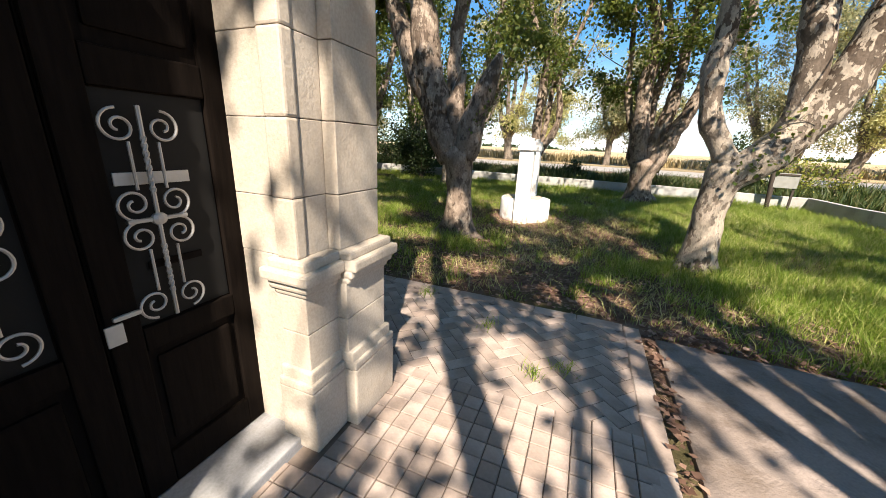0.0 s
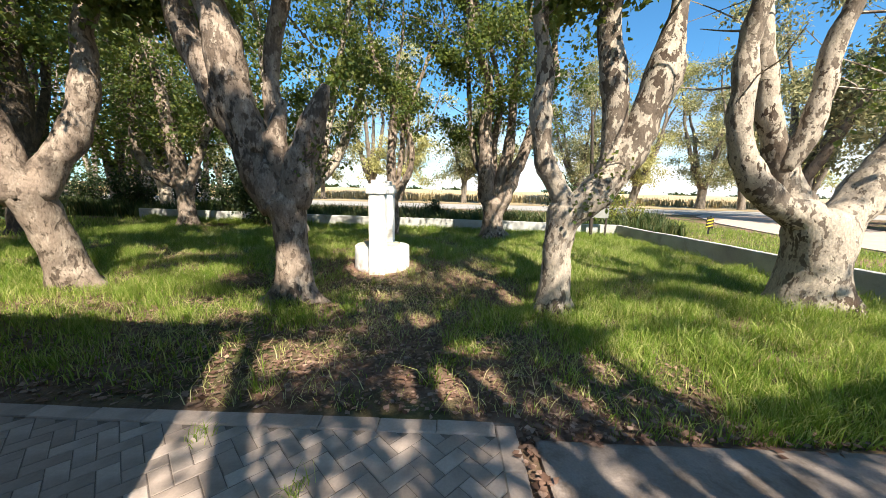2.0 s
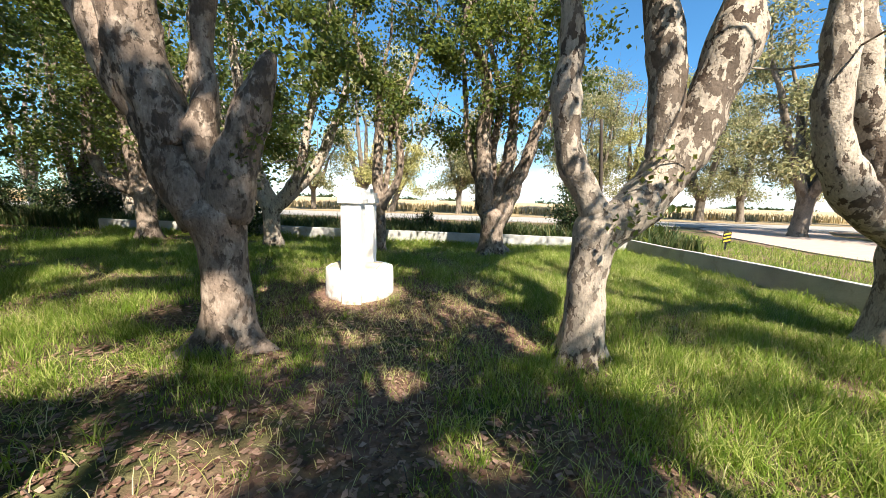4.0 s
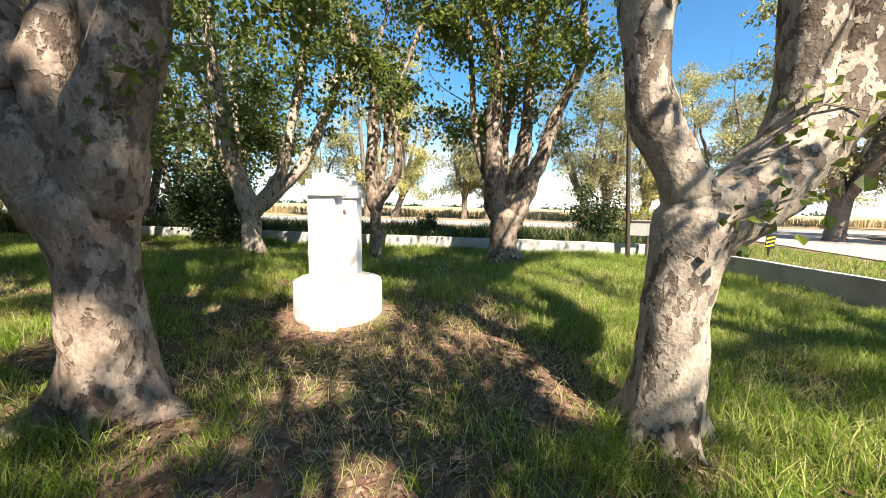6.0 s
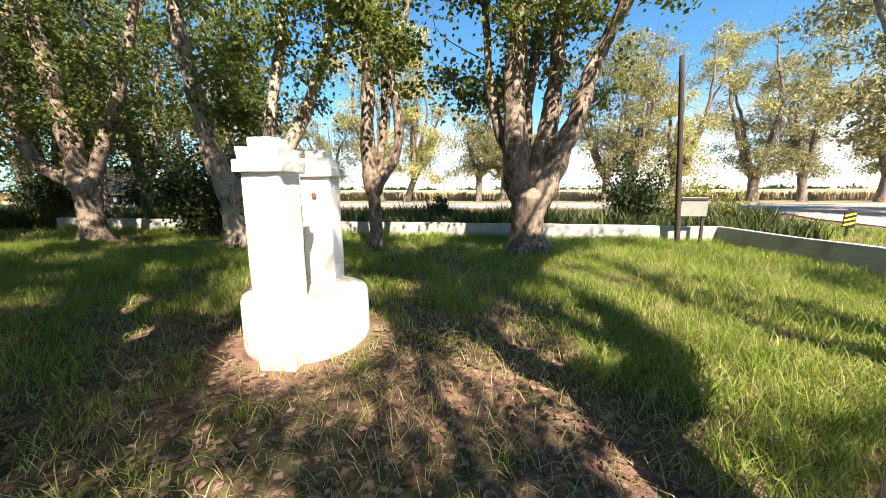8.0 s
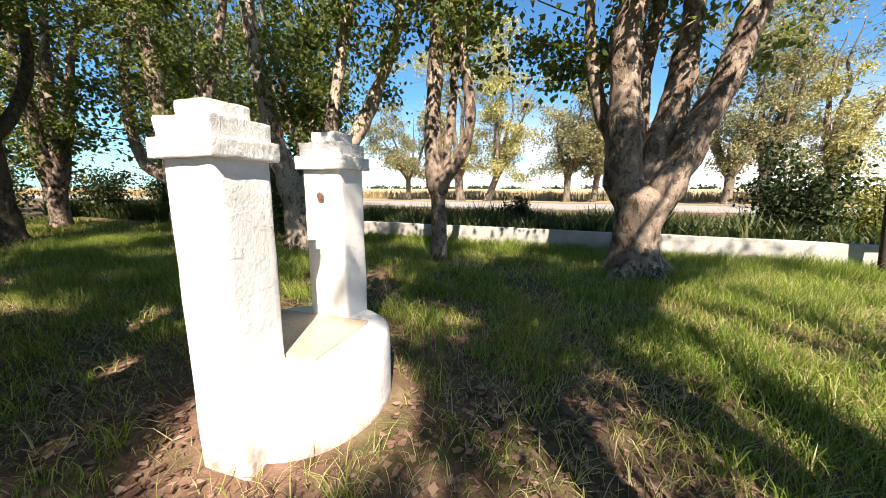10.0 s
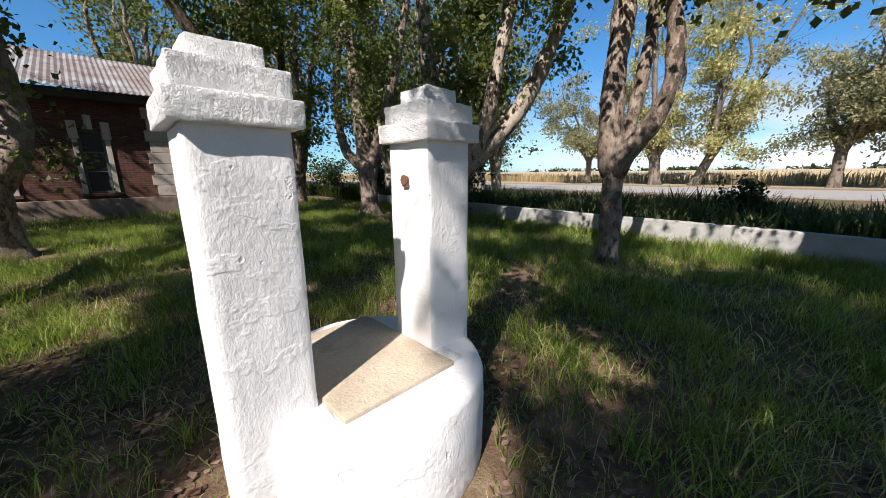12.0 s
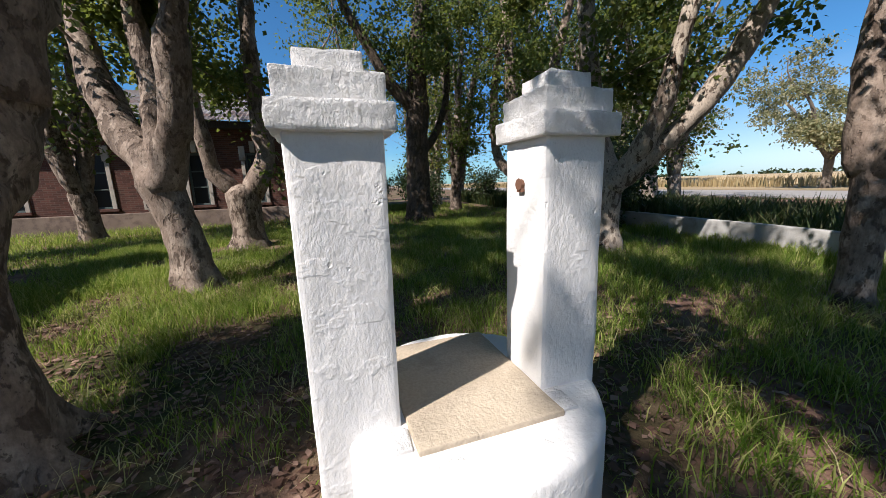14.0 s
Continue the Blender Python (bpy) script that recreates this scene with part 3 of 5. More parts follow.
PLANE = "old pollarded plane tree with mottled cream and brown bark"
tree((-2.16, 6.30), grown([(-0.10, 0, 0, 0.26), (-0.08, 0, 0.54, 0.222), (-0.10, 0, 1.08, 0.22), (-0.14, 0, 1.38, 0.265)], 1.11, 0.18),
     [grown(q, 1.11, 0.18) for q in [[(-0.20, 0, 1.30, 0.25), (-0.42, 0, 1.75, 0.26), (-0.60, 0.05, 2.2, 0.25), (-0.90, 0.05, 2.75, 0.25), (-1.15, 0, 3.2, 0.19), (-1.35, 0, 3.7, 0.16)],
      [(-0.45, 0, 2.0, 0.20), (-0.62, -0.1, 2.55, 0.22), (-0.78, -0.1, 3.1, 0.22), (-0.85, -0.1, 3.6, 0.19)],
      [(-0.05, 0, 1.35, 0.22), (0.04, 0, 1.65, 0.22), (0.20, 0, 2.23, 0.18), (0.36, 0, 2.6, 0.12), (0.46, 0, 2.88, 0.05)],
      [(-0.16, 0, 1.5, 0.15), (-0.2, -0.05, 1.95, 0.15), (-0.18, -0.05, 2.3, 0.12), (-0.1, 0, 2.68, 0.04)],
      [(-0.40, 0.25, 1.8, 0.12), (-0.38, 0.3, 2.4, 0.13), (-0.41, 0.35, 3.1, 0.12), (-0.34, 0.4, 3.7, 0.11)]]], BARK, 11, 9.5, 30000, 0.115, flare=0.9, twig_from=3.9, reach=2.3, tuft=0.22, sprays=[[(0.1, 0.1, 1.9, 0.012), (0.4, 0.3, 2.15, 0.008), (0.75, 0.4, 2.15, 0.004)], [(0.1, 0.0, 2.2, 0.012), (0.45, 0.1, 2.6, 0.008), (0.8, 0.2, 2.65, 0.004)], [(0.1, -0.1, 2.0, 0.012), (0.4, -0.2, 2.3, 0.008), (0.7, -0.2, 2.5, 0.004)]],
     label="old mottled plane tree with a sawn stub at its fork")
tree((1.78, 6.32), grown([(0.0, 0, 0, 0.22), (0.0, 0, 0.76, 0.195), (0.04, 0, 1.2, 0.205), (0.09, 0, 1.42, 0.22)], 1.08, 0.18),
     [grown(q, 1.08, 0.18) for q in [[(0.05, 0, 1.5, 0.15), (-0.10, 0, 1.78, 0.14), (-0.26, 0, 2.05, 0.14), (-0.35, 0, 2.58, 0.135), (-0.33, 0, 3.17, 0.11), (-0.43, 0, 3.74, 0.10)],
      [(0.46, 0, 1.68, 0.12), (0.60, 0, 2.02, 0.16), (0.61, 0, 2.48, 0.16), (0.54, 0, 3.13, 0.16), (0.42, 0, 3.75, 0.14)],
      [(0.02, 0, 1.1, 0.15), (0.16, 0, 1.34, 0.21), (0.38, 0, 1.54, 0.225), (0.67, 0, 1.9, 0.225), (0.94, 0, 2.42, 0.215), (1.15, 0, 3.05, 0.22), (1.22, 0, 3.55, 0.15), (1.26, 0, 3.8, 0.12)]]], BARK_PALE, 12, 8.6, 30000, 0.115, flare=0.7, twig_from=3.9, reach=2.0, tuft=0.22, sprays=[[(0.05, -0.2, 1.5, 0.012), (0.25, -0.35, 1.65, 0.008), (0.5, -0.4, 1.75, 0.004)], [(0.3, -0.15, 2.0, 0.012), (0.6, -0.2, 2.25, 0.008), (0.8, -0.25, 2.2, 0.004)]],
     label="mottled pale plane tree leaning over the grass")
tree((-1.80, 13.20), [(0, 0, 0, 0.16), (0, 0, 0.71, 0.14), (-0.02, 0, 1.38, 0.15)],
     [[(-0.04, 0, 1.3, 0.15), (-0.07, 0, 1.6, 0.17), (-0.13, 0, 2.58, 0.16), (-0.05, 0, 3.69, 0.13), (-0.11, 0, 4.74, 0.10)],
      [(0.02, 0, 1.3, 0.11), (0.12, 0, 1.6, 0.13), (0.46, 0.1, 2.15, 0.12), (0.57, 0.1, 2.87, 0.10), (0.42, 0.1, 3.96, 0.08), (0.65, 0.1, 4.69, 0.07)],
      [(0.03, 0.1, 1.5, 0.1), (0.21, 0.2, 2.98, 0.09), (0.23, 0.3, 4.72, 0.07)]], BARK, 13, 9.0, 9000, 0.12, flare=0.25, twig_from=3.6, reach=1.5, tuft=0.2,
     label="slim plane tree with a knobbly pollarded fork")
tree((1.70, 13.0), [(-0.05, 0, 0, 0.44), (-0.09, 0, 0.4, 0.36), (-0.09, 0, 0.81, 0.35), (-0.06, 0, 1.26, 0.44)],
     [[(-0.22, 0, 1.1, 0.25), (-0.33, 0, 1.5, 0.28), (-0.41, 0, 2.19, 0.27), (-0.47, 0, 3.11, 0.23), (-0.42, 0, 4.41, 0.17)],
      [(0.02, 0, 1.1, 0.25), (0.08, 0.1, 1.5, 0.25), (0.15, 0.15, 2.18, 0.22), (0.36, 0.2, 3.08, 0.19), (0.42, 0.2, 4.34, 0.14)],
      [(0.12, 0, 1.1, 0.25), (0.24, -0.05, 1.4, 0.26), (0.44, -0.1, 1.99, 0.23), (0.80, -0.1, 2.89, 0.19), (1.05, -0.1, 3.73, 0.16), (1.27, -0.1, 4.28, 0.13)],
      [(-0.35, 0.2, 1.5, 0.15), (-0.50, 0.25, 2.1, 0.14), (-0.78, 0.3, 2.85, 0.11), (-0.95, 0.3, 3.67, 0.1), (-1.01, 0.3, 4.45, 0.08)],
      [(-0.08, 0.3, 1.5, 0.14), (-0.12, 0.35, 2.3, 0.13), (-0.12, 0.4, 3.28, 0.12), (0.02, 0.4, 4.38, 0.1)]], BARK, 14, 11, 24000, 0.12, flare=0.85, twig_from=3.3, reach=1.9, tuft=0.22,
     label="many-stemmed plane tree with a broad buttressed foot")
tree((5.70, 6.40), [(0.05, 0, 0, 0.50), (0.0, 0, 0.68, 0.40), (-0.05, 0, 1.33, 0.40)],
     [[(0.05, 0, 1.15, 0.28), (-0.28, 0, 1.40, 0.25), (-0.63, 0, 1.5, 0.21), (-1.12, 0, 1.91, 0.19), (-1.42, 0, 2.5, 0.17), (-1.48, 0, 3.19, 0.15), (-1.5, 0, 3.9, 0.13)],
      [(-0.15, 0.1, 1.3, 0.24), (-0.52, 0.15, 1.86, 0.20), (-0.66, 0.2, 2.32, 0.18), (-0.96, 0.2, 3.02, 0.16), (-1.16, 0.2, 3.91, 0.13)],
      [(-0.64, 0.1, 2.05, 0.14), (-0.48, 0, 2.59, 0.15), (-0.38, 0, 3.21, 0.13), (-0.35, 0, 3.81, 0.11)],
      [(0.1, 0, 1.2, 0.28), (0.5, 0, 1.7, 0.26), (0.9, 0, 2.5, 0.22), (1.1, 0, 3.4, 0.18)]], BARK_PALE, 15, 10.0, 9000, 0.12, flare=0.4, twig_from=3.0, reach=1.3, tuft=0.2,
     label="broad mottled plane tree with a limb curving low")
tree((-9.9, 14.2), [(-0.05, 0, 0, 0.36), (-0.05, 0, 0.9, 0.28), (-0.05, 0, 1.55, 0.33)],
     [[(-0.1, 0, 1.4, 0.2), (-0.7, 0, 1.75, 0.19), (-1.46, 0, 2.2, 0.17), (-1.78, 0, 3.4, 0.15), (-1.62, 0, 5.08, 0.13)],
      [(-0.15, 0, 1.5, 0.27), (-0.3, 0, 2.67, 0.25), (-0.57, 0, 4.38, 0.2), (-0.76, 0, 5.83, 0.16)],
      [(0.05, 0, 1.5, 0.18), (0.53, 0.3, 3.08, 0.16), (0.94, 0.5, 4.41, 0.14), (1.4, 0.7, 6.42, 0.11)]], BARK, 16, 11, 14000, 0.12, reach=1.5, tuft=0.22, fine=0.8, label=PLANE)
tree((-5.15, 13.3), [(-0.08, 0, 0, 0.30), (-0.11, 0, 0.62, 0.24), (-0.11, 0, 1.3, 0.27)],
     [[(-0.14, 0, 1.2, 0.24), (-0.3, 0, 1.75, 0.24), (-0.47, 0, 2.31, 0.21), (-0.71, 0, 3.52, 0.18), (-0.93, 0, 4.8, 0.15), (-1.04, 0, 5.78, 0.13)],
      [(0.0, 0, 1.2, 0.18), (0.25, 0.1, 1.6, 0.18), (0.69, 0.2, 2.32, 0.16), (0.96, 0.3, 3.65, 0.13), (1.22, 0.4, 5.03, 0.11)],
      [(0.02, 0, 1.2, 0.18), (0.35, 0.25, 1.6, 0.18), (0.85, 0.75, 2.35, 0.17), (1.25, 1.25, 3.4, 0.16), (1.75, 1.6, 5.03, 0.13)]], BARK_PALE, 17, 10.5, 16000, 0.12, reach=1.4, tuft=0.22, label="mottled plane tree with one limb reaching out sideways")
tree((-5.70, 6.25), [(0.0, 0.06, 0, 0.30), (-0.1, -0.06, 0.71, 0.245), (-0.18, -0.28, 1.55, 0.27)],
     [[(-0.2, -0.28, 1.42, 0.25), (-0.46, -0.52, 1.9, 0.26), (-0.78, -0.82, 2.3, 0.24), (-1.19, -1.15, 2.9, 0.22), (-1.5, -1.4, 3.8, 0.18)],
      [(-0.2, -0.25, 1.5, 0.18), (-0.57, -0.3, 2.68, 0.16), (-0.74, -0.4, 3.49, 0.14), (-0.75, -0.45, 4.11, 0.12)],
      [(-0.14, -0.25, 1.42, 0.23), (0.02, 0.0, 2.0, 0.22), (0.22, 0.2, 2.5, 0.2), (0.33, 0.3, 3.26, 0.17), (0.29, 0.45, 4.12, 0.14)]], BARK, 18, 9.5, 26000, 0.12, twig_from=3.4, reach=2.2, tuft=0.22, label=PLANE)
tree((-9.2, 6.45), [(0, -0.07, 0, 0.42), (0, -0.07, 0.49, 0.33), (0, -0.08, 1.29, 0.36)],
     [[(0, -0.15, 1.2, 0.2), (0, -0.4, 1.5, 0.19), (0, -0.62, 1.75, 0.18), (0.1, -0.69, 2.31, 0.16), (0.2, -0.77, 3.6, 0.13), (0.2, -0.64, 5.25, 0.11)],
      [(0, 0.05, 1.2, 0.26), (0, 0.3, 1.65, 0.26), (-0.1, 0.47, 2.18, 0.23), (-0.1, 0.4, 3.54, 0.18), (-0.1, 0.44, 5.38, 0.15)]], BARK, 19, 9.5, 20000, 0.12, twig_from=3.2, reach=2.2, tuft=0.22, fine=0.8, label="mottled plane tree, low and broad at the foot")
tree((-13.0, 11.8), [(0, -0.12, 0, 0.55), (0, -0.16, 1.27, 0.44), (0, -0.14, 2.94, 0.40), (0, -0.08, 4.25, 0.42)],
     [[(0, -0.12, 4.0, 0.25), (0, -0.5, 4.4, 0.23), (0, -1.05, 4.95, 0.2), (0, -1.76, 6.11, 0.17), (0, -2.5, 7.42, 0.14)],
      [(0, -0.08, 4.1, 0.36), (0, 0.01, 6.08, 0.33), (0, 0.29, 7.76, 0.26)],
      [(0, 0.1, 2.6, 0.16), (-0.3, 0.7, 3.3, 0.14), (-0.4, 1.2, 4.6, 0.12), (-0.4, 1.3, 6, 0.1)]], BARK_DARK, 20, 13, 16000, reach=1.8, twig_from=4.0, tuft=0.26, fine=0.8, label="tall dark-barked tree at the end of the yard")


def plain_tree(at, h, r, bark, leaf, seed, leaves, size, fork=1.3, lean=0.0, spread_r=0.5, stems=4, wide=0.35, label="", twig_from=2.2, reach=1.0, slim=0.8, clumps=0, tuft=0.0):
    """A tree further off: a trunk that parts into a few rising stems."""
    gen = np.random.default_rng(seed)
    trunk = [(0, 0, 0, r * 1.15), (lean * 0.3, 0, fork * 0.5, r), (lean * 0.6, 0, fork, r)]
    limbs = []
    for k in range(stems):
        a = 2 * math.pi * (k + gen.uniform(-0.3, 0.3)) / stems
        c, s = math.cos(a) * wide, math.sin(a) * wide
        limbs.append([(lean * 0.55, 0, fork * 0.9, r * 0.75), (lean * 0.7 + c * 0.5, s * 0.5, fork * 1.25, r * 0.7),
                      (lean + c * 1.6, s * 1.6, fork + (h - fork) * 0.28, r * 0.55), (lean * 1.4 + c * 2.4, s * 2.4, fork + (h - fork) * 0.5, r * 0.4)])
    return tree(at, trunk, limbs, bark, seed, h, leaves, size, leaf, 0.3, twig_from, label, spread_r, (), reach, slim, clumps, 0.6, tuft)


# unseen trees added behind the walker to cast shade on paving and lawn
for k, (x, y) in enumerate([(1.4, -1.9), (1.6, -5.4), (3.0, -0.95), (9.6, -2.4), (6.1, -2.2)]):
    plain_tree((x, y), (13.0, 9.0, 11.0, 9.0, 10.5)[k], 0.22, BARK, LEAF, 40 + k, (20000, 5000, 9000, 4000, 11000)[k], 0.13, 1.9, 0.1, spread_r=0.38, stems=(2, 3, 4, 4, 3)[k], label=PLANE, twig_from=(5.6, 4.0, 6.0, 3.2, 4.6)[k], reach=(2.6, 1.6, 2.2, 1.6, 2.3)[k], tuft=0.25)
# the rows further into the yard
for k, (x, y, h) in enumerate([(-16.5, 14.5, 11), (-13.6, 17.8, 10), (-18.5, 20, 12), (-21, 15, 12), (-23, 9.5, 12), (-9.5, 19.5, 10), (-27, 19, 13), (-17.5, 26, 12), (-24, 27, 13), (-32, 12, 12), (-12.9, 1.6, 10), (-9.0, -1.0, 10), (-15.5, 21.5, 11), (-12, 24, 11), (-21, 24, 12), (-29, 27, 13), (-30, 16, 13), (-34, 34, 14), (-27, 10, 12)]):
    plain_tree((x, y), h, 0.27, BARK_PALE if k % 2 else BARK, LEAF_YELLOW if k in (3, 9) else LEAF, 60 + k, 3800, 0.19, 1.4, 0.3 * (-1) ** k, 0.6, reach=1.5, tuft=0.28, label="plane tree at the end of the yard, tall and thin-crowned")
# behind the brick house
for k, (x, y) in enumerate([(-24, 1), (-26, -6), (-23, -12)]):
    plain_tree((x, y), 11, 0.3, BARK_FAR, LEAF_YELLOW, 80 + k, 5000, 0.30, 2.0, 0, 0.8, label="yellowing tree behind the brick house")

# beyond the road
for k, (x, y, h, r, lean, lf) in enumerate([(-6.9, 47, 12.5, 0.38, 1.6, LEAF_FAR), (-10.2, 47.5, 15, 0.5, -0.5, LEAF_FAR), (-17.2, 48, 9, 0.3, 0, LEAF_GREY), (1.8, 47, 9.5, 0.34, 0, LEAF_GREY), (4.6, 48, 7, 0.3, 0.4, LEAF_GREY),
                                            (16.0, 46, 12, 0.4, 0, LEAF_GREY), (18.8, 47, 13, 0.5, 0.6, LEAF_GREY), (24, 48, 13, 0.5, 1.0, LEAF_FAR), (32.5, 47, 14, 0.5, 0, LEAF_GREY), (37, 46, 12, 0.4, -0.6, LEAF_GREY),
                                            (44, 45, 13, 0.5, 0.3, LEAF_FAR), (52, 44, 12, 0.5, 0, LEAF_GREY), (-34, 52, 12, 0.4, 0, LEAF_GREY), (-46, 54, 13, 0.4, 0, LEAF_FAR), (22, 24, 12, 0.42, 0.3, LEAF_GREY), (26, 17, 12, 0.42, 0.2, LEAF_GREY), (31, 24, 13, 0.45, 0.2, LEAF_GREY)]):
    plain_tree((x, y), h * 1.2, r, BARK_FAR, lf, 100 + k, 12000, 0.31, 2.6, lean, 0.42, 4, 0.6 + 0.25 * (k % 3), label="feathery pale-green tree on the far side of the road" if lf is LEAF_FAR else "thin grey-green tree on the far side of the road", twig_from=3.0, reach=2.2, slim=0.5, clumps=62)

# ---- the old well: a round curb, two whitewashed pillars, a cement lid ----
WELL = (-1.34, 8.64, -0.10)
well = thing("well", WELL, "whitewashed masonry well with two capped pillars and a cement lid", "well")
prof = [(0.635, -0.12), (0.64, 0.02), (0.635, 0.30), (0.634, 0.435), (0.624, 0.462), (0.60, 0.474), (0.55, 0.477), (0.0, 0.477)]
v, f = lathe(prof[:-1], 72)
v = [(x * 0.945, y * 0.945 + 0.06, z) for x, y, z in v]
v = [(x * (1 + 0.022 * noise.noise(Vector((x * 3, y * 3, z * 3)))), y * (1 + 0.022 * noise.noise(Vector((x * 3 + 9, y * 3, z * 3)))), z + 0.006 * noise.noise(Vector((x * 6, y * 6, 4)))) for x, y, z in v]
part("curb", (v, f), WASH, well, "rounded whitewashed curb, chipped along its rim", True)


def pillar(y0, y1, seed):
    x0, x1 = -0.14, 0.18
    bm = box_bm(x0, x1, y0, y1, -0.12, 1.61, 0.02)
    shaft = part("pillar", roughen(bm, 9, 0.005, 5, seed), WASH, well, "slightly tapered whitewashed shaft", True)
    for k, (o, z0, z1) in enumerate([(0.038, 1.60, 1.695), (0.012, 1.69, 1.79), (-0.05, 1.785, 1.868)]):
        bm = box_bm(x0 - o, x1 + o, y0 - o, y1 + o, z0, z1, 0.009)
        part("cap_course", roughen(bm, 6, 0.0055, 18, seed + k), CAPWASH, shaft, "rough plastered cap course, crumbled at the corners", True)
    return shaft


pillar(-0.63, -0.305, 1.0)
p2 = pillar(0.34, 0.645, 5.0)
# the iron stub that once held the pulley bar
bm = bmesh.new()
bmesh.ops.create_cone(bm, cap_ends=True, segments=8, radius1=0.02, radius2=0.028, depth=0.03, matrix=pose(0.01, 0.333, 1.41, 90))
box_bm(-0.012, 0.036, 0.322, 0.336, 1.375, 1.392, 0.003, bm)
part("pulley_stub", bm, RUST, p2, "rusted iron stub in a broken socket")
bm = box_bm(-0.47, 0.36, -0.285, 0.335, 0.47, 0.50, 0.008)
part("lid", roughen(bm, 5, 0.004, 6), SLABTOP, well, "sand-coloured worn cement lid", False)
bm = box_bm(0.20, 0.33, -0.37, -0.29, 0.45, 0.488, 0.014)
part("lid_edging", roughen(bm, 3, 0.005, 6), CAPWASH, well)
bm = box_bm(0.19, 0.34, 0.34, 0.42, 0.46, 0.492, 0.01)
part("lid_edging", roughen(bm, 3, 0.005, 6, 3), CAPWASH, well)
# ---- the house with the door: cream stucco pier, dark door ----
house = thing("station_house", (-1.5, 1.1, 0), "cream stucco house front with a moulded door pier", "house", kind="structure")


def hbox(name, x0, x1, y0, y1, z0, z1, mat=OCHRE, bevel=0.008, label="", parent=None):
    bm = box_bm(x0 + 1.5, x1 + 1.5, y0 - 1.1, y1 - 1.1, z0, z1, bevel)
    return part(name, bm, mat, parent or house, label)


hbox("wall", -7.5, -1.5, 1.12, 1.50, -0.1, 3.1, OCHRE, 0.0)
hbox("wall", -1.78, -1.32, -7.0, -0.10, -0.1, 3.1, OCHRE, 0.0)
hbox("wall", -1.78, -1.30, -0.10, 1.115, 2.75, 3.1, OCHRE, 0.0)
hbox("wall", -7.5, -7.2, -7.0, 1.117, -0.1, 3.1, OCHRE, 0.0)
hbox("parapet", -7.6, -1.25, 1.15, 1.66, 3.102, 3.75, OCHRE, 0.02)
hbox("parapet", -1.66, -1.25, -7.0, 1.148, 3.102, 3.75, OCHRE, 0.02)
hbox("roof", -7.5, -1.68, -7.0, 1.14, 3.105, 3.2, TRIM, 0.02)
# courses of the shaft, with open joints between them
hbox("jamb", -1.497, -1.20, 1.107, 1.29, 0.0, 1.03, OCHRE, 0.006)
zs = [1.03, 1.30, 1.625, 1.945, 2.27, 2.6, 3.095]
for a, b in zip(zs, zs[1:]):
    hbox("course", -1.497, -1.13, 1.105, 1.30, a + 0.0012, b - 0.0012, OCHRE, 0.004)
    hbox("course", -1.497, -1.06, 1.303, 1.635, a + 0.002, b - 0.002, OCHRE, 0.004)
    hbox("moulding", -1.24, -1.118, 1.085, 1.15, a, b, OCHRE, 0.012)
hbox("core", -1.495, -1.15, 1.12, 1.62, 0.0, 3.08, GROUT, 0.0)
# the plinth
hbox("plinth_base", -1.28, -1.055, 1.06, 1.30, 0.0, 0.36, OCHRE, 0.012)
hbox("plinth_base", -1.497, -0.985, 1.295, 1.685, 0.0, 0.36, OCHRE, 0.012)
for o, z0, z1 in ((0.035, 0.36, 0.41), (0.018, 0.40, 0.47)):
    hbox("plinth_moulding", -1.27, -1.09 + o, 1.085 - o, 1.30, z0, z1, OCHRE, 0.012)
    hbox("plinth_moulding", -1.497, -1.02 + o, 1.295, 1.65 + o, z0, z1, OCHRE, 0.012)
for z0, z1 in ((0.465, 0.66), (0.664, 0.86)):
    hbox("dado", -1.25, -1.09, 1.085, 1.30, z0, z1, OCHRE, 0.005)
    hbox("dado", -1.497, -1.03, 1.297, 1.65, z0, z1, OCHRE, 0.005)
for o, z0, z1 in ((0.015, 0.855, 0.89), (0.035, 0.885, 0.93), (0.06, 0.925, 0.985), (0.03, 0.98, 1.03)):
    hbox("cornice", -1.25 - o, -1.09 + o, 1.085 - o * 0.8, 1.30, z0, z1, OCHRE, 0.014)
    hbox("cornice", -1.497, -1.03 + o, 1.297, 1.65 + o, z0, z1, OCHRE, 0.014)
# out-of-view mirror of the near pier, added to keep sun off the door
hbox("far_pier", -1.497, -1.06, -0.62, -0.13, 0.0, 3.1, OCHRE, 0.01)
hbox("far_pier_base", -1.497, -1.0, -0.66, -0.09, 0.0, 0.4, OCHRE, 0.012)
step = tagged(part("doorstep", roughen(box_bm(-1.49, -1.17, -0.085, 1.118, -0.05, 0.055, 0.012), 3, 0.003, 5), MARBLE), "worn marble doorstep under the door, greyed to stand for shade", "doorstep", kind="structure")

# the dark door
door = thing("door_1", (-1.52, 0.52, 0.06), "dark-stained double wooden door with iron scroll grilles, shut", "door", kind="structure")


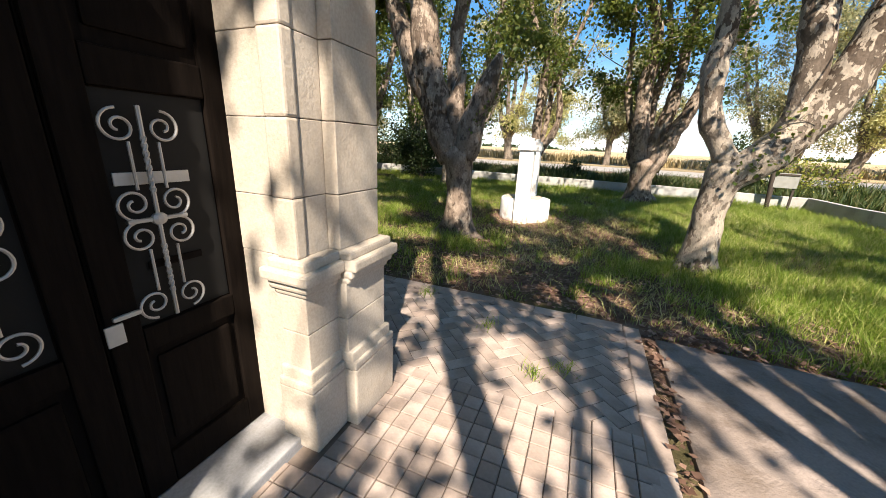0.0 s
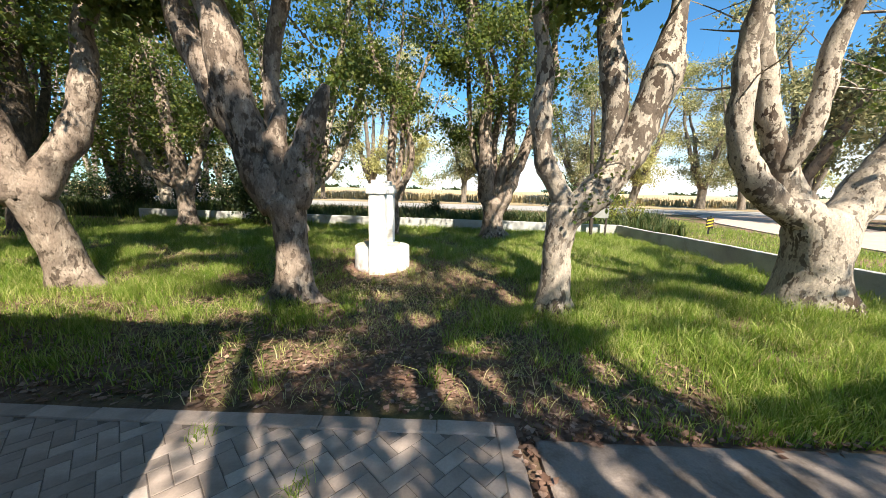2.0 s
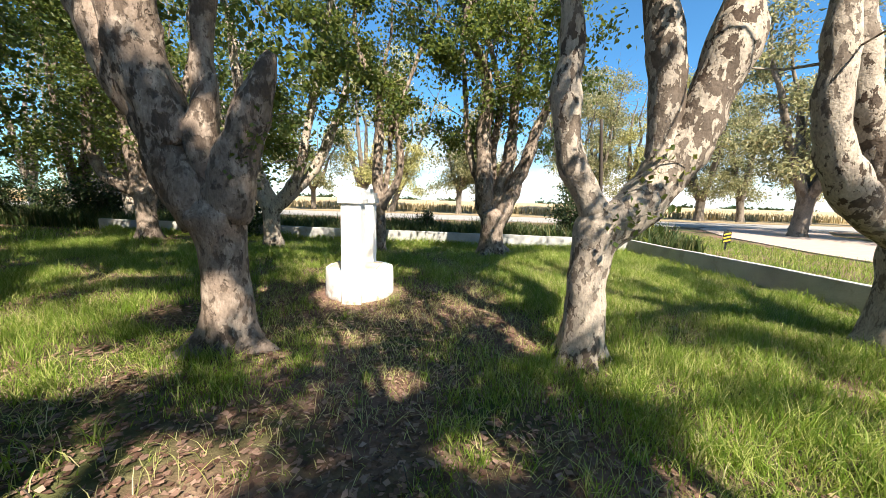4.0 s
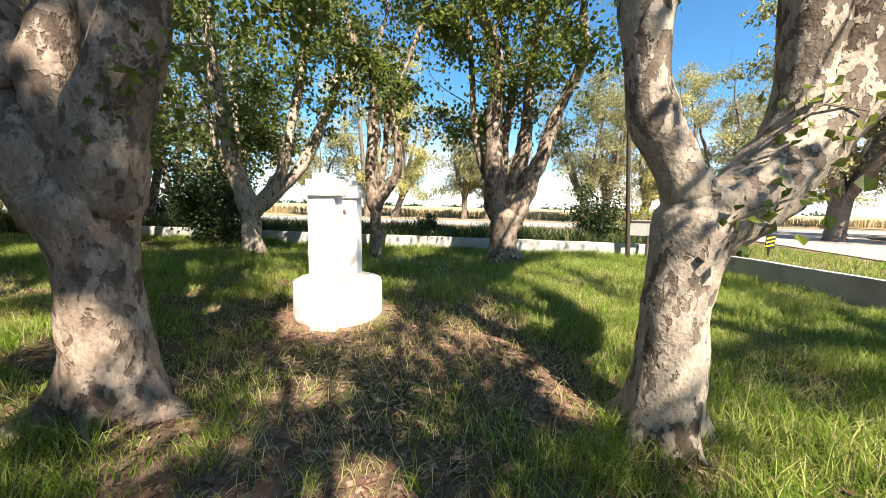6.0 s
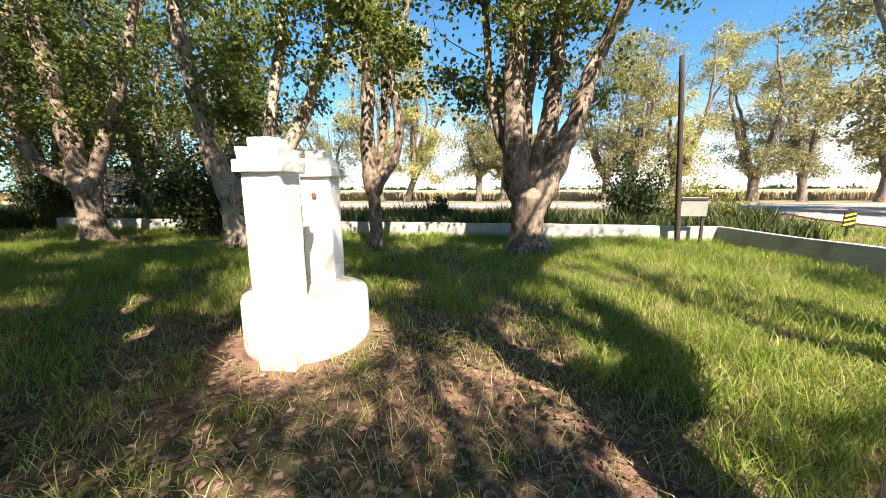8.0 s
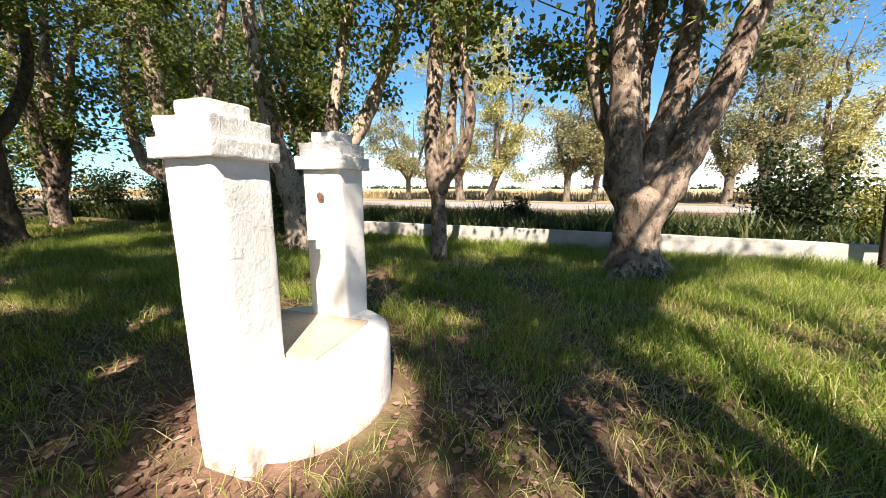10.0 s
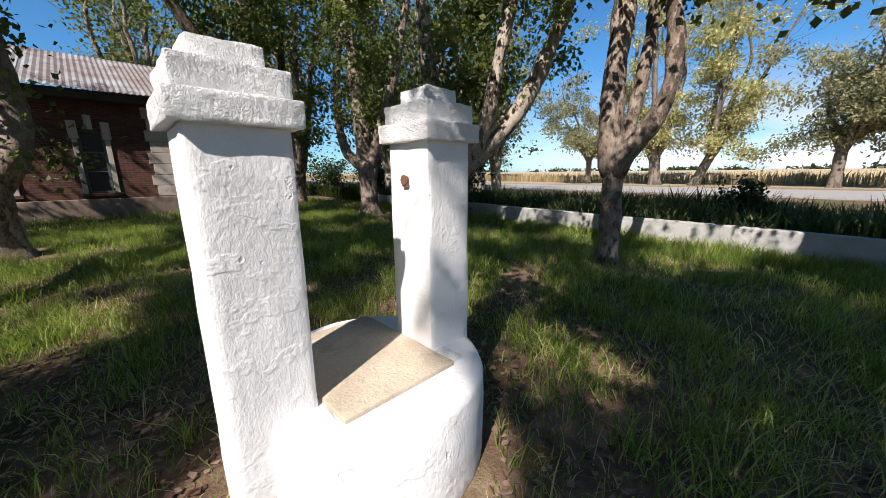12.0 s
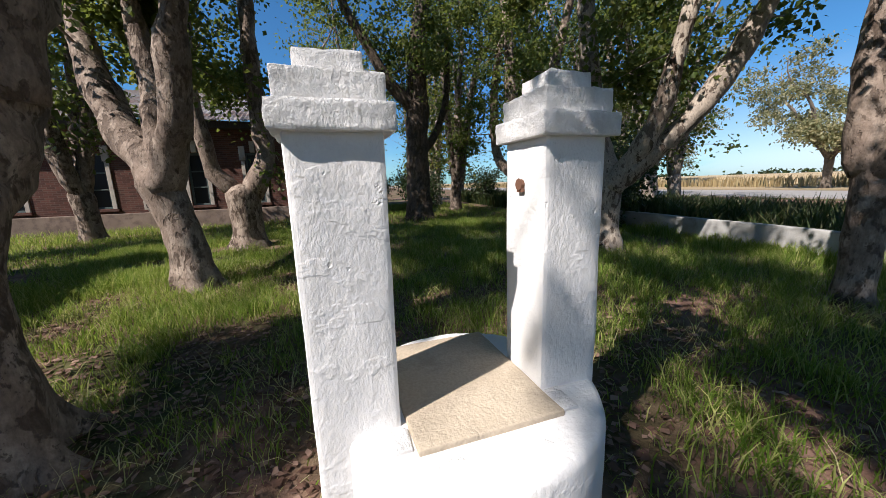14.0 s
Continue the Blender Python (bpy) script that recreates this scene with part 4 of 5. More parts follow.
def door_leaf(y0, y1):
    leaf = part("door_leaf", box_bm(-0.025, 0.02, y0, y1, 0, 2.68, 0.004), DOORWOOD, door)
    for name, a, b, z0, z1 in (("stile", y0 + 0.005, y0 + 0.11, 0.0, 2.67), ("stile", y1 - 0.11, y1 - 0.005, 0.0, 2.67), ("rail", y0 + 0.11, y1 - 0.11, 0.0, 0.16), ("rail", y0 + 0.11, y1 - 0.11, 0.66, 0.76), ("rail", y0 + 0.11, y1 - 0.11, 1.62, 1.74), ("rail", y0 + 0.11, y1 - 0.11, 2.5, 2.67)):
        part(name, box_bm(0.018, 0.042, a + 0.001, b - 0.001, z0, z1, 0.006), DOORWOOD, leaf)
    part("panel", box_bm(0.015, 0.034, y0 + 0.14, y1 - 0.14, 0.2, 0.62, 0.012), DOORWOOD, leaf)
    part("panel", box_bm(0.015, 0.034, y0 + 0.14, y1 - 0.14, 1.79, 2.45, 0.012), DOORWOOD, leaf)
    part("pane", box_bm(0.014, 0.022, y0 + 0.115, y1 - 0.115, 0.765, 1.615), DOORGLASS, leaf)
    return leaf


def rod(path, r, segs=6):
    return tube([(x, y, z, r) for x, y, z in path], segs, 0.02, 0.0)


def scroll(cy, cz, sy, sz, r=0.058, turns=1.45):
    """A C-scroll that winds inwards from a bar."""
    out = []
    for k in range(34):
        t = k / 33
        a = math.pi * 0.5 - t * turns * 2 * math.pi
        q = r * (1 - 0.78 * t)
        out.append((0.055, cy + sy * q * math.cos(a), cz + sz * q * math.sin(a)))
    return out


def grille(leaf, cy, z0, z1):
    zm = (z0 + z1) / 2
    g = part("grille", rod([(0.055, cy, z0 - 0.01), (0.055, cy, zm), (0.055, cy, z1 + 0.01)], 0.0075), IRON, leaf, "galvanised wrought-iron scroll grille")
    for sy in (-1, 1):
        for cz, sz in ((z1 - 0.06, 1), (zm + 0.06, -1), (zm - 0.06, 1), (z0 + 0.06, -1)):
            part("scroll", rod(scroll(cy + sy * 0.066, cz, sy, sz), 0.0052), IRON, g)
        for a, b in ((zm + 0.11, z1 - 0.11), (z0 + 0.11, zm - 0.11)):
            part("bar", rod([(0.055, cy + sy * 0.047, a), (0.055, cy + sy * 0.047, (a + b) / 2), (0.055, cy + sy * 0.047, b)], 0.0055), IRON, g)
    part("band", box_bm(0.046, 0.064, cy - 0.10, cy + 0.10, zm - 0.007, zm + 0.007, 0.003), IRON, g)
    bm = bmesh.new()
    bmesh.ops.create_uvsphere(bm, u_segments=10, v_segments=6, radius=0.03, matrix=Matrix.Translation((0.058, cy, zm)) @ Matrix.Diagonal((0.5, 1, 0.8, 1)))
    part("rosette", bm, IRON, g)
    for a, b in ((zm + 0.10, z1 - 0.09), (z0 + 0.09, zm - 0.10)):      # twisted centre bar
        twist = []
        for s in (0, math.pi):
            twist.append(rod([(0.055 + 0.005 * math.cos(s + k), cy + 0.005 * math.sin(s + k), a + (b - a) * k / 24) for k in range(25)], 0.006, 5))
        part("twisted_bar", joined(twist), IRON, g)


right = door_leaf(0.022, 0.61)
left = door_leaf(-0.57, 0.018)
grille(right, 0.25, 0.79, 1.56)
grille(left, -0.245, 0.80, 1.55)
part("lock_plate", box_bm(0.042, 0.05, 0.02, 0.075, 0.74, 0.82, 0.003), STEEL, right, "small dull steel lock plate")
part("lever", box_bm(0.05, 0.066, 0.045, 0.13, 0.835, 0.852, 0.004), STEEL, right)
part("letter_flap", box_bm(0.022, 0.03, 0.15, 0.40, 1.30, 1.345, 0.003), STEEL, right)
part("letter_flap", box_bm(0.022, 0.03, 0.20, 0.40, 0.98, 1.01, 0.003), DOORWOOD, right)
part("door_frame", box_bm(-0.03, 0.03, 0.612, 0.655, 0, 2.72, 0.004), DOORWOOD, door)
part("door_frame", box_bm(-0.03, 0.03, -0.615, -0.572, 0, 2.72, 0.004), DOORWOOD, door)

# ---- the concrete path beside the paving ----
tagged(part("path", roughen(box_bm(0.76, 9.0, 0.2, 3.20, -0.12, 0.0, 0.02), 10, 0.012, 0.9), CONCRETE, smooth=False), "cracked grey concrete path with fallen leaves at its edge", "path", kind="structure")

# ---- the brick house ----
bh = thing("brick_house", (-16.0, 0.0, 0.0), "red brick station house with pale quoins and a tin roof", "house")
YA, YB = -12.0, 9.75
WINS = [(-4.3, 0.62), (-1.95, 0.62), (0.48, 0.62), (3.6, 0.62), (5.6, 0.62), (7.8, 0.62)]


def wall_with_holes(ya, yb, z0, z1, holes, th):
    bm = bmesh.new()
    edges = sorted({ya, yb, *(c - w / 2 for c, w, _, _ in holes), *(c + w / 2 for c, w, _, _ in holes)})
    for a, b in zip(edges, edges[1:]):
        hole = [h for h in holes if h[0] - h[1] / 2 <= (a + b) / 2 <= h[0] + h[1] / 2]
        if hole:
            box_bm(-th, 0, a, b, z0, hole[0][2], 0, bm)
            box_bm(-th, 0, a, b, hole[0][3], z1, 0, bm)
        else:
            box_bm(-th, 0, a, b, z0, z1, 0, bm)
    return bm


part("wall", wall_with_holes(YA, YB, 0.62, 3.85, [(c, w, 0.80, 2.80) for c, w in WINS], 0.3), BRICK, bh)
part("wall", box_bm(-9, -0.3, YB - 0.3, YB, 0.62, 3.85), BRICK, bh)
part("plinth", roughen(box_bm(-9, 0.12, YA, YB + 0.1, -0.1, 0.62, 0.03), 6, 0.01, 2), BRICKWALL_BASE, bh)
# near-black sheet that puts the unlit rooms' shade into its colour
part("inner_wall", box_bm(-1.6, -1.5, YA, YB - 0.3, 0.62, 3.85), ROOM_SHADE, bh)
part("eave_board", box_bm(-0.01, 0.5, YA - 0.3, YB + 0.4, 3.66, 3.92, 0.02), POLEWOOD, bh)
# corrugated roof, sheet by sheet
for k in range(24):
    y0 = YA - 0.3 + k * 0.94
    verts, faces = [], []
    for j in range(13):
        y = y0 + 0.95 * j / 12
        z = 0.018 * math.cos(j * math.pi)
        for x, zz in ((0.62, 3.93), (-4.5, 6.0)):
            verts.append((x, y, zz + z + 0.008 * (k % 2)))
    n = len(verts)
    verts += [(x, y, z - 0.012) for x, y, z in verts]
    for j in range(12):
        o = 2 * j
        faces += [(o, o + 1, o + 3, o + 2), (n + o + 2, n + o + 3, n + o + 1, n + o), (o, o + 2, n + o + 2, n + o)]
    part("roof_sheet", (verts, faces), ROOF, bh)
part("roof_back", box_bm(-9.2, -4.5, YA, YB, 5.7, 5.9), ROOF, bh)
# quoins
for yc, out in ((YB - 0.3, 0.0), (2.05, 0.0)):
    for k in range(8):
        w = 0.62 if k % 2 else 0.42
        part("quoin", box_bm(-0.02, 0.05, yc - w / 2, yc + w / 2 + (0.31 - w / 2 if out == 0 and yc > 5 else 0), 0.64 + k * 0.375, 0.64 + (k + 1) * 0.375 - 0.012, 0.012), TRIM, bh)
for c, w in WINS:
    # solid near-black box: the darkness of the room is in its colour
    win = part("window", box_bm(-0.2, -0.16, c - w / 2 + 0.001, c + w / 2 - 0.001, 0.801, 2.799), GLASS, bh, "dark narrow window, panes missing")
    for nm, a, b, z0, z1 in (("frame", c - w / 2, c - w / 2 + 0.07, 0.802, 2.798), ("frame", c + w / 2 - 0.07, c + w / 2, 0.802, 2.798), ("frame", c - w / 2 + 0.07, c + w / 2 - 0.07, 0.802, 0.87), ("frame", c - w / 2 + 0.07, c + w / 2 - 0.07, 2.72, 2.798), ("glazing_bar", c - w / 2 + 0.07, c + w / 2 - 0.07, 2.08, 2.13), ("glazing_bar", c - w / 2 + 0.07, c + w / 2 - 0.07, 1.48, 1.52)):
        part(nm, box_bm(-0.16, -0.09, a + 0.002, b - 0.002, z0, z1, 0.005), FRAMEPAINT, win)
    for s in (-1, 1):
        e = c + s * (w / 2 + 0.07)
        part("surround", box_bm(-0.02, 0.045, e - 0.065, e + 0.065, 0.80, 2.5, 0.01), TRIM, bh)
        part("surround", box_bm(-0.02, 0.06, e - 0.11, e + 0.11, 2.51, 3.05, 0.012), TRIM, bh)
    part("keystone", box_bm(-0.02, 0.06, c - 0.09, c + 0.09, 2.81, 3.25, 0.015), TRIM, bh)
    part("window_sill", box_bm(-0.05, 0.12, c - w / 2 - 0.2, c + w / 2 + 0.2, 0.70, 0.798, 0.012), BRICK, bh)
plate = part("name_plate", box_bm(0.045, 0.075, 1.74, 2.72, 0.72, 1.06, 0.01), TRIM, bh, "pale stone plate with cut letters")
txt = bpy.data.curves.new("lettering", "FONT")
txt.body, txt.size, txt.extrude = "BUE", 0.24, 0.004
tx = new("lettering_tmp", txt)
dg = bpy.context.evaluated_depsgraph_get()
me = bpy.data.meshes.new_from_object(tx.evaluated_get(dg))
bpy.data.objects.remove(tx)
me.materials.clear()
me.materials.append(LETTER)
tob = new("lettering", me)
tob.parent = plate
tob.matrix_basis = pose(0.079, 1.80, 0.80, 90, 0, 90)

# ---- by the road: pole, board, barrier, marker, truck ----
pole = part("utility_pole", tube([(0, 0, -0.2, 0.062), (-0.2, 0, 2.4, 0.056), (-0.36, 0, 4.3, 0.05)], 12, 0.4, 0.03), POLEWOOD, smooth=True)
pole.matrix_world = pose(5.42, 14.05, 0)
tagged(pole, "dark weathered wooden pole beside the low wall", "pole")
board = thing("sign_board", (5.74, 14.0, 0), "back of a weathered board on a wooden leg", "sign", turn=-4)
part("board", box_bm(-0.36, 0.22, -0.015, 0.015, 0.72, 1.17, 0.006), SIGNBACK, board)
part("leg", box_bm(0.14, 0.20, 0.017, 0.07, -0.1, 1.20, 0.006), POLEWOOD, board)
part("leg", box_bm(-0.34, -0.29, 0.017, 0.07, -0.1, 1.18, 0.006), POLEWOOD, board)
part("batten", box_bm(-0.35, 0.21, -0.04, -0.017, 1.10, 1.15, 0.004), POLEWOOD, board)
beam = thing("timber_baulk", (9.2, 16.2, 0), "heavy grey timber baulk lying on the verge", "timber", turn=-38)
part("baulk", roughen(box_bm(-0.75, 0.75, -0.14, 0.14, -0.05, 0.24, 0.02), 3, 0.012, 3), PLANKWOOD, beam)
part("baulk", roughen(box_bm(-0.6, 0.85, 0.16, 0.40, -0.05, 0.17, 0.02), 3, 0.012, 3, 4), PLANKWOOD, beam)
post = thing("white_post", (8.9, 17.4, 0), "short white roadside post with a dark cap", "post")
part("shaft", box_bm(-0.05, 0.05, -0.05, 0.05, -0.1, 0.75, 0.01), WHITEWASH, post)
part("cap", box_bm(-0.06, 0.06, -0.06, 0.06, 0.75, 0.80, 0.01), BLACK, post)
mark = thing("road_marker", (11.0, 15.8, 0), "black and yellow striped roadside marker on a post", "road sign", turn=-20)
part("stake", box_bm(-0.03, 0.03, 0.0, 0.04, -0.1, 0.8, 0.004), BLACK, mark)
plate = part("plate", box_bm(-0.13, 0.13, -0.03, -0.005, 0.28, 0.75, 0.01), BLACK, mark)
for k in range(3):
    bm = box_bm(-0.12, 0.12, -0.036, -0.031, -0.03, 0.03)
    bmesh.ops.transform(bm, matrix=pose(0, 0, 0.38 + 0.13 * k, 0, -20, 0), verts=bm.verts[:])
    part("stripe", bm, YELLOW, plate)

truck = thing("truck", (-30.5, 37.3, 0.05), "grey slatted cattle truck with a white cab on the road", "truck", turn=-5)
boxp = part("cargo_box", box_bm(-4.6, 1.6, -1.25, 1.25, 1.05, 3.55, 0.03), TRUCKBODY, truck, "dark slatted livestock body")
for k in range(13):
    z = 1.14 + k * 0.185
    part("slat", box_bm(-4.58, 1.58, -1.30, -1.252, z, z + 0.12, 0.01), TRUCKBODY, boxp)
part("chassis", box_bm(-4.5, 3.6, -0.5, 0.5, 0.6, 1.0, 0.03), BLACK, truck)
bm = box_bm(1.75, 3.75, -1.2, 1.2, 0.7, 2.75, 0.12)
for v in bm.verts:
    if v.co.x > 3.2 and v.co.z > 1.8:
        v.co.x -= 0.35 * (v.co.z - 1.8)
cab = part("cab", bm, TRUCKCAB, truck, "white boxy cab")
part("side_window", box_bm(2.35, 3.15, -1.215, -1.18, 1.85, 2.5, 0.01), GLASS, cab)
part("windscreen", box_bm(3.44, 3.56, -1.0, 1.0, 1.8, 2.45, 0.02), GLASS, cab)
part("air_deflector", box_bm(1.8, 2.7, -1.0, 1.0, 2.76, 3.4, 0.15), TRUCKCAB, cab)
part("bumper", box_bm(3.6, 3.85, -1.2, 1.2, 0.55, 0.85, 0.04), TRUCKCAB, truck)
part("mirror", box_bm(3.3, 3.42, -1.45, -1.25, 1.9, 2.4, 0.02), BLACK, cab)
for x in (-3.6, -2.4, 2.7):
    for y in (-1.05, 1.05):
        bm = bmesh.new()
        bmesh.ops.create_cone(bm, cap_ends=True, segments=24, radius1=0.5, radius2=0.5, depth=0.3, matrix=pose(x, y, 0.5, 90))
        w = part("wheel", bm, RUBBER, truck)
        bm = bmesh.new()
        bmesh.ops.create_cone(bm, cap_ends=True, segments=16, radius1=0.28, radius2=0.22, depth=0.33, matrix=pose(x, y, 0.5, 90))
        part("rim", bm, STEEL, w)


# ---- shrubs and weeds past the wall ----
def shrub(at, w, h, n, size, mat, seed, label):
    gen = np.random.default_rng(seed)
    s = thing("shrub", (at[0], at[1], float(ground_z(*at))), label, "shrub", "shrubs by the road")
    tips = []
    for k in range(14):
        a, l = gen.uniform(0, 2 * math.pi), gen.uniform(0.5, 1.0)
        top = np.array([math.cos(a) * w * 0.45 * l, math.sin(a) * w * 0.45 * l, h * gen.uniform(0.6, 1.0)])
        part("stem", tube([(0, 0, -0.1, 0.025), (*(top * 0.5), 0.016), (*top, 0.005)], 4, 0.3, 0.0), BARK_DARK, s)
        for t in (0.3, 0.45, 0.6, 0.75, 0.9, 1.0):
            tips.append(top * t + gen.normal(0, 0.06, 3))
    tips = np.array(tips)
    c = tips[gen.integers(0, len(tips), n)] + gen.normal(0, 1, (n, 3)) * [w * 0.11, w * 0.11, h * 0.07]
    c[:, 2] = np.abs(c[:, 2])
    tagged(part("foliage", leaf_quads(c, size, gen), mat, s), kind="stuff")
    return s


shrub((5.2, 15.9), 1.9, 2.15, 3600, 0.10, LEAF_DARK, 1, "dark leafy shrub behind the low wall")
shrub((-0.6, 16.9), 0.9, 1.15, 900, 0.10, LEAF_DARK, 2, "small dark shrub in the weeds")
shrub((6.8, 16.2), 1.7, 1.7, 1500, 0.09, LEAF_YELLOW, 3, "thin yellow-green shrub by the pole")
shrub((8.2, 16.6), 1.0, 1.3, 700, 0.09, LEAF_YELLOW, 4, "thin yellow-green shrub by the pole")
shrub((-7.2, 14.9), 2.4, 2.3, 4200, 0.11, LEAF_DARK, 5, "dense dark shrub between the trees")
shrub((-8.4, 16.6), 2.8, 2.8, 4200, 0.12, LEAF_DARK, 6, "dense dark shrub between the trees")
shrub((-15.5, 12.5), 2.2, 2.0, 2200, 0.11, LEAF_DARK, 7, "dark undergrowth below the trees")
for k, (sx, sy) in enumerate([(-12.0, 20.5), (-16.0, 19.0), (-20.5, 18.0), (-24.0, 15.0), (-22.0, 22.0), (-17.0, 23.5), (-26.5, 12.0)]):
    shrub((sx, sy), 2.8, 2.0 + 0.2 * (k % 3), 2400, 0.14, LEAF_DARK, 20 + k, "dark undergrowth below the trees")
shrub((-19.5, 13.5), 3.0, 2.6, 2600, 0.13, LEAF_DARK, 8, "dark undergrowth below the trees")


def noise_field(x, y, f, seed=0.0):
    return np.array([noise.noise(Vector((a * f + seed, b * f, 0.3 * seed))) for a, b in zip(x, y)])


def wall_y(x):
    return 14.32 + (6.45 - x) * 0.1115


gen = np.random.default_rng(21)
n = 40000
x = gen.uniform(-26, 12, n)
y = wall_y(x) + 0.25 + np.abs(gen.normal(0, 1, n)) * 3.0
keep = (y < 30) & ~((x > 9.5) & (y > 16)) & (x < 9 + 0.3 * (y - 14))
x, y = x[keep], y[keep]
h = gen.uniform(0.45, 0.95, len(x)) * (1.0 + 0.5 * noise_field(x, y, 0.6, 3)) * np.clip(1.25 - (y - wall_y(x)) / 14, 0.3, 1)
tagged(part("weeds", blades(x, y, ground_z(x, y) - 0.02, h, h * 0.055, 0.4, gen), SHADED_WEED), "tall weeds on the verge past the low wall, darkened as shade", "weeds", kind="stuff")

n = 26000
x, y = gen.uniform(6.9, 14.5, n), gen.uniform(1, 24, n)
keep = (x > 6.65 + (14.35 - np.minimum(y, 14.35)) * 0.082) & ((y < 14.2) | (x > 8.6) | (y > wall_y(np.minimum(x, 6.4)) + 3)) & (x < 13.4 + 0.1 * np.maximum(y - 12, 0))
x, y = x[keep], y[keep]
tagged(part("verge_grass", blades(x, y, ground_z(x, y), gen.uniform(0.06, 0.26, len(x)), gen.uniform(0.008, 0.016, len(x)), 0.8, gen), GRASS), "rough grass on the verge between wall and side road", "grass", kind="stuff")
n = 42000
x, y = gen.uniform(-24, -12.2, n), gen.uniform(-8, 16.5, n)
keep = ~((x < -15.8) & (y < 9.9))
x, y = x[keep], y[keep]
h = gen.uniform(0.06, 0.24, len(x)) * (1 + 0.6 * noise_field(x, y, 0.8, 4))
tagged(part("far_grass", blades(x, y, ground_z(x, y), h, gen.uniform(0.010, 0.02, len(x)), 0.7, gen), GRASS), "grass before the brick house", "grass", kind="stuff")
n = 30000
x, y = gen.uniform(-12.5, -2, n), gen.uniform(-6, 4.5, n)
keep = (y > 3.6) | (x < -7.9)
x, y = x[keep], y[keep]
tagged(part("house_side_grass", blades(x, y, ground_z(x, y), gen.uniform(0.05, 0.2, len(x)), gen.uniform(0.008, 0.014, len(x)), 0.7, gen), GRASS), "grass beside the house", "grass", kind="stuff")

# ---- dry maize beyond the road ----
n = 26000
x = gen.uniform(-150, 150, n)
y = 51 + 55 * gen.random(n) ** 2.2
h = gen.uniform(0.9, 1.45, n)
V1 = blades(x, y, np.zeros(n), h, gen.uniform(0.05, 0.16, n), 0.25, gen)
tagged(part("maize", V1, STRAW), "dry standing maize in the field beyond the road", "crop", kind="stuff")
x0 = np.linspace(-2400, 2400, 60)
verts = [(a, b, z) for b, z in ((58, 0.1), (62, 1.02), (700, 1.1), (2400, 1.3)) for a in x0]
m = len(x0)
faces = [(r * m + i, r * m + i + 1, (r + 1) * m + i + 1, (r + 1) * m + i) for r in range(3) for i in range(m - 1)]
tagged(part("maize_field", (verts, faces), simple("maize_tops", (0.46, 0.35, 0.20), 0.95, 0, 0.4, 0.6, 0.6)), "wide field of dry maize to the horizon", "crop", kind="structure")
# far tree line
c = []
for k in range(46):
    a = gen.uniform(-1200, 1200)
    w, hh = gen.uniform(12, 60), gen.uniform(5, 13)
    c.append(np.stack([gen.normal(a, w * 0.4, 70), gen.normal(1100, 12, 70), 1 + np.abs(gen.normal(0, hh * 0.4, 70))], 1))
tagged(part("far_woods", leaf_quads(np.concatenate(c), 9.0, gen), LEAF_DARK), "low dark line of woods on the horizon", "woods", kind="stuff")

# ---- grass and dead leaves in the yard ----
def lush(x, y):
    """How thick the grass stands: thin on the trodden line to the well, thick to both sides."""
    n1 = noise_field(x, y, 0.55, 2.0)
    n2 = noise_field(x, y, 1.7, 5.0)
    d = np.abs(x + 0.25 + 0.12 * (y - 6)) / 1.7
    worn = np.exp(-d ** 2) * np.clip((9.4 - y) / 1.5, 0, 1)
    corner = np.exp(-(((x + 2.6) / 1.8) ** 2 + ((y - 4.2) / 1.0) ** 2))
    side = np.clip((x - 0.8) / 2, 0, 0.45)
    ring = np.exp(-(((x + 1.0) ** 2 + (y - 8.4) ** 2) / 2.6))
    return np.clip(0.62 + side + 0.6 * n1 + 0.95 * n2 - 0.74 * worn - 0.8 * corner - 0.62 * ring, 0.04, 1.0)


n = 400000
u = gen.random(n)
x = gen.uniform(-12.5, 8.0, n)
y = 3.25 + 12.6 * u ** 1.25
dens = lush(x, y)
east = 6.5 + (14.35 - y) * 0.082
keep = (gen.random(n) < dens) & (y < wall_y(x) - 0.06) & (x < east - 0.06) & ~((x < 0.75) & (y < 3.45))
keep &= ((x + 1.31) ** 2 + (y - 8.64) ** 2 > 0.47)
x, y, dens = x[keep], y[keep], dens[keep]
h = gen.uniform(0.04, 0.23, len(x)) * (0.35 + 0.9 * dens) * (1 + 0.5 * noise_field(x, y, 2.6, 8))
w = gen.uniform(0.004, 0.010, len(x))
tagged(part("grass", blades(x, y, ground_z(x, y) - 0.01, h, w, 0.75, gen), GRASS), "uneven green yard grass with dry patches", "grass", kind="stuff")

# taller tufts standing out of the sward
n = 2600
cx, cy = gen.uniform(-10.5, 6.6, n), 3.5 + 11 * gen.random(n) ** 1.3
keep = (gen.random(n) < lush(cx, cy) ** 1.5 + 0.08) & (cy < wall_y(cx) - 0.2) & (cx < 6.3 + (14.35 - cy) * 0.082) & ((cx + 1.34) ** 2 + (cy - 8.7) ** 2 > 0.8) & ~((cx < 0.9) & (cy < 3.6))
cx, cy = cx[keep], cy[keep]
count = gen.integers(14, 40, len(cx))
tall = np.repeat(gen.uniform(0.10, 0.27, len(cx)), count)
x, y = np.repeat(cx, count) + gen.normal(0, 0.045, count.sum()), np.repeat(cy, count) + gen.normal(0, 0.045, count.sum())
tagged(part("grass_tufts", blades(x, y, ground_z(x, y) - 0.01, tall * gen.uniform(0.5, 1.15, len(x)), gen.uniform(0.005, 0.010, len(x)), 0.9, gen), GRASS), "taller tufts of green grass in the yard", "grass", kind="stuff")
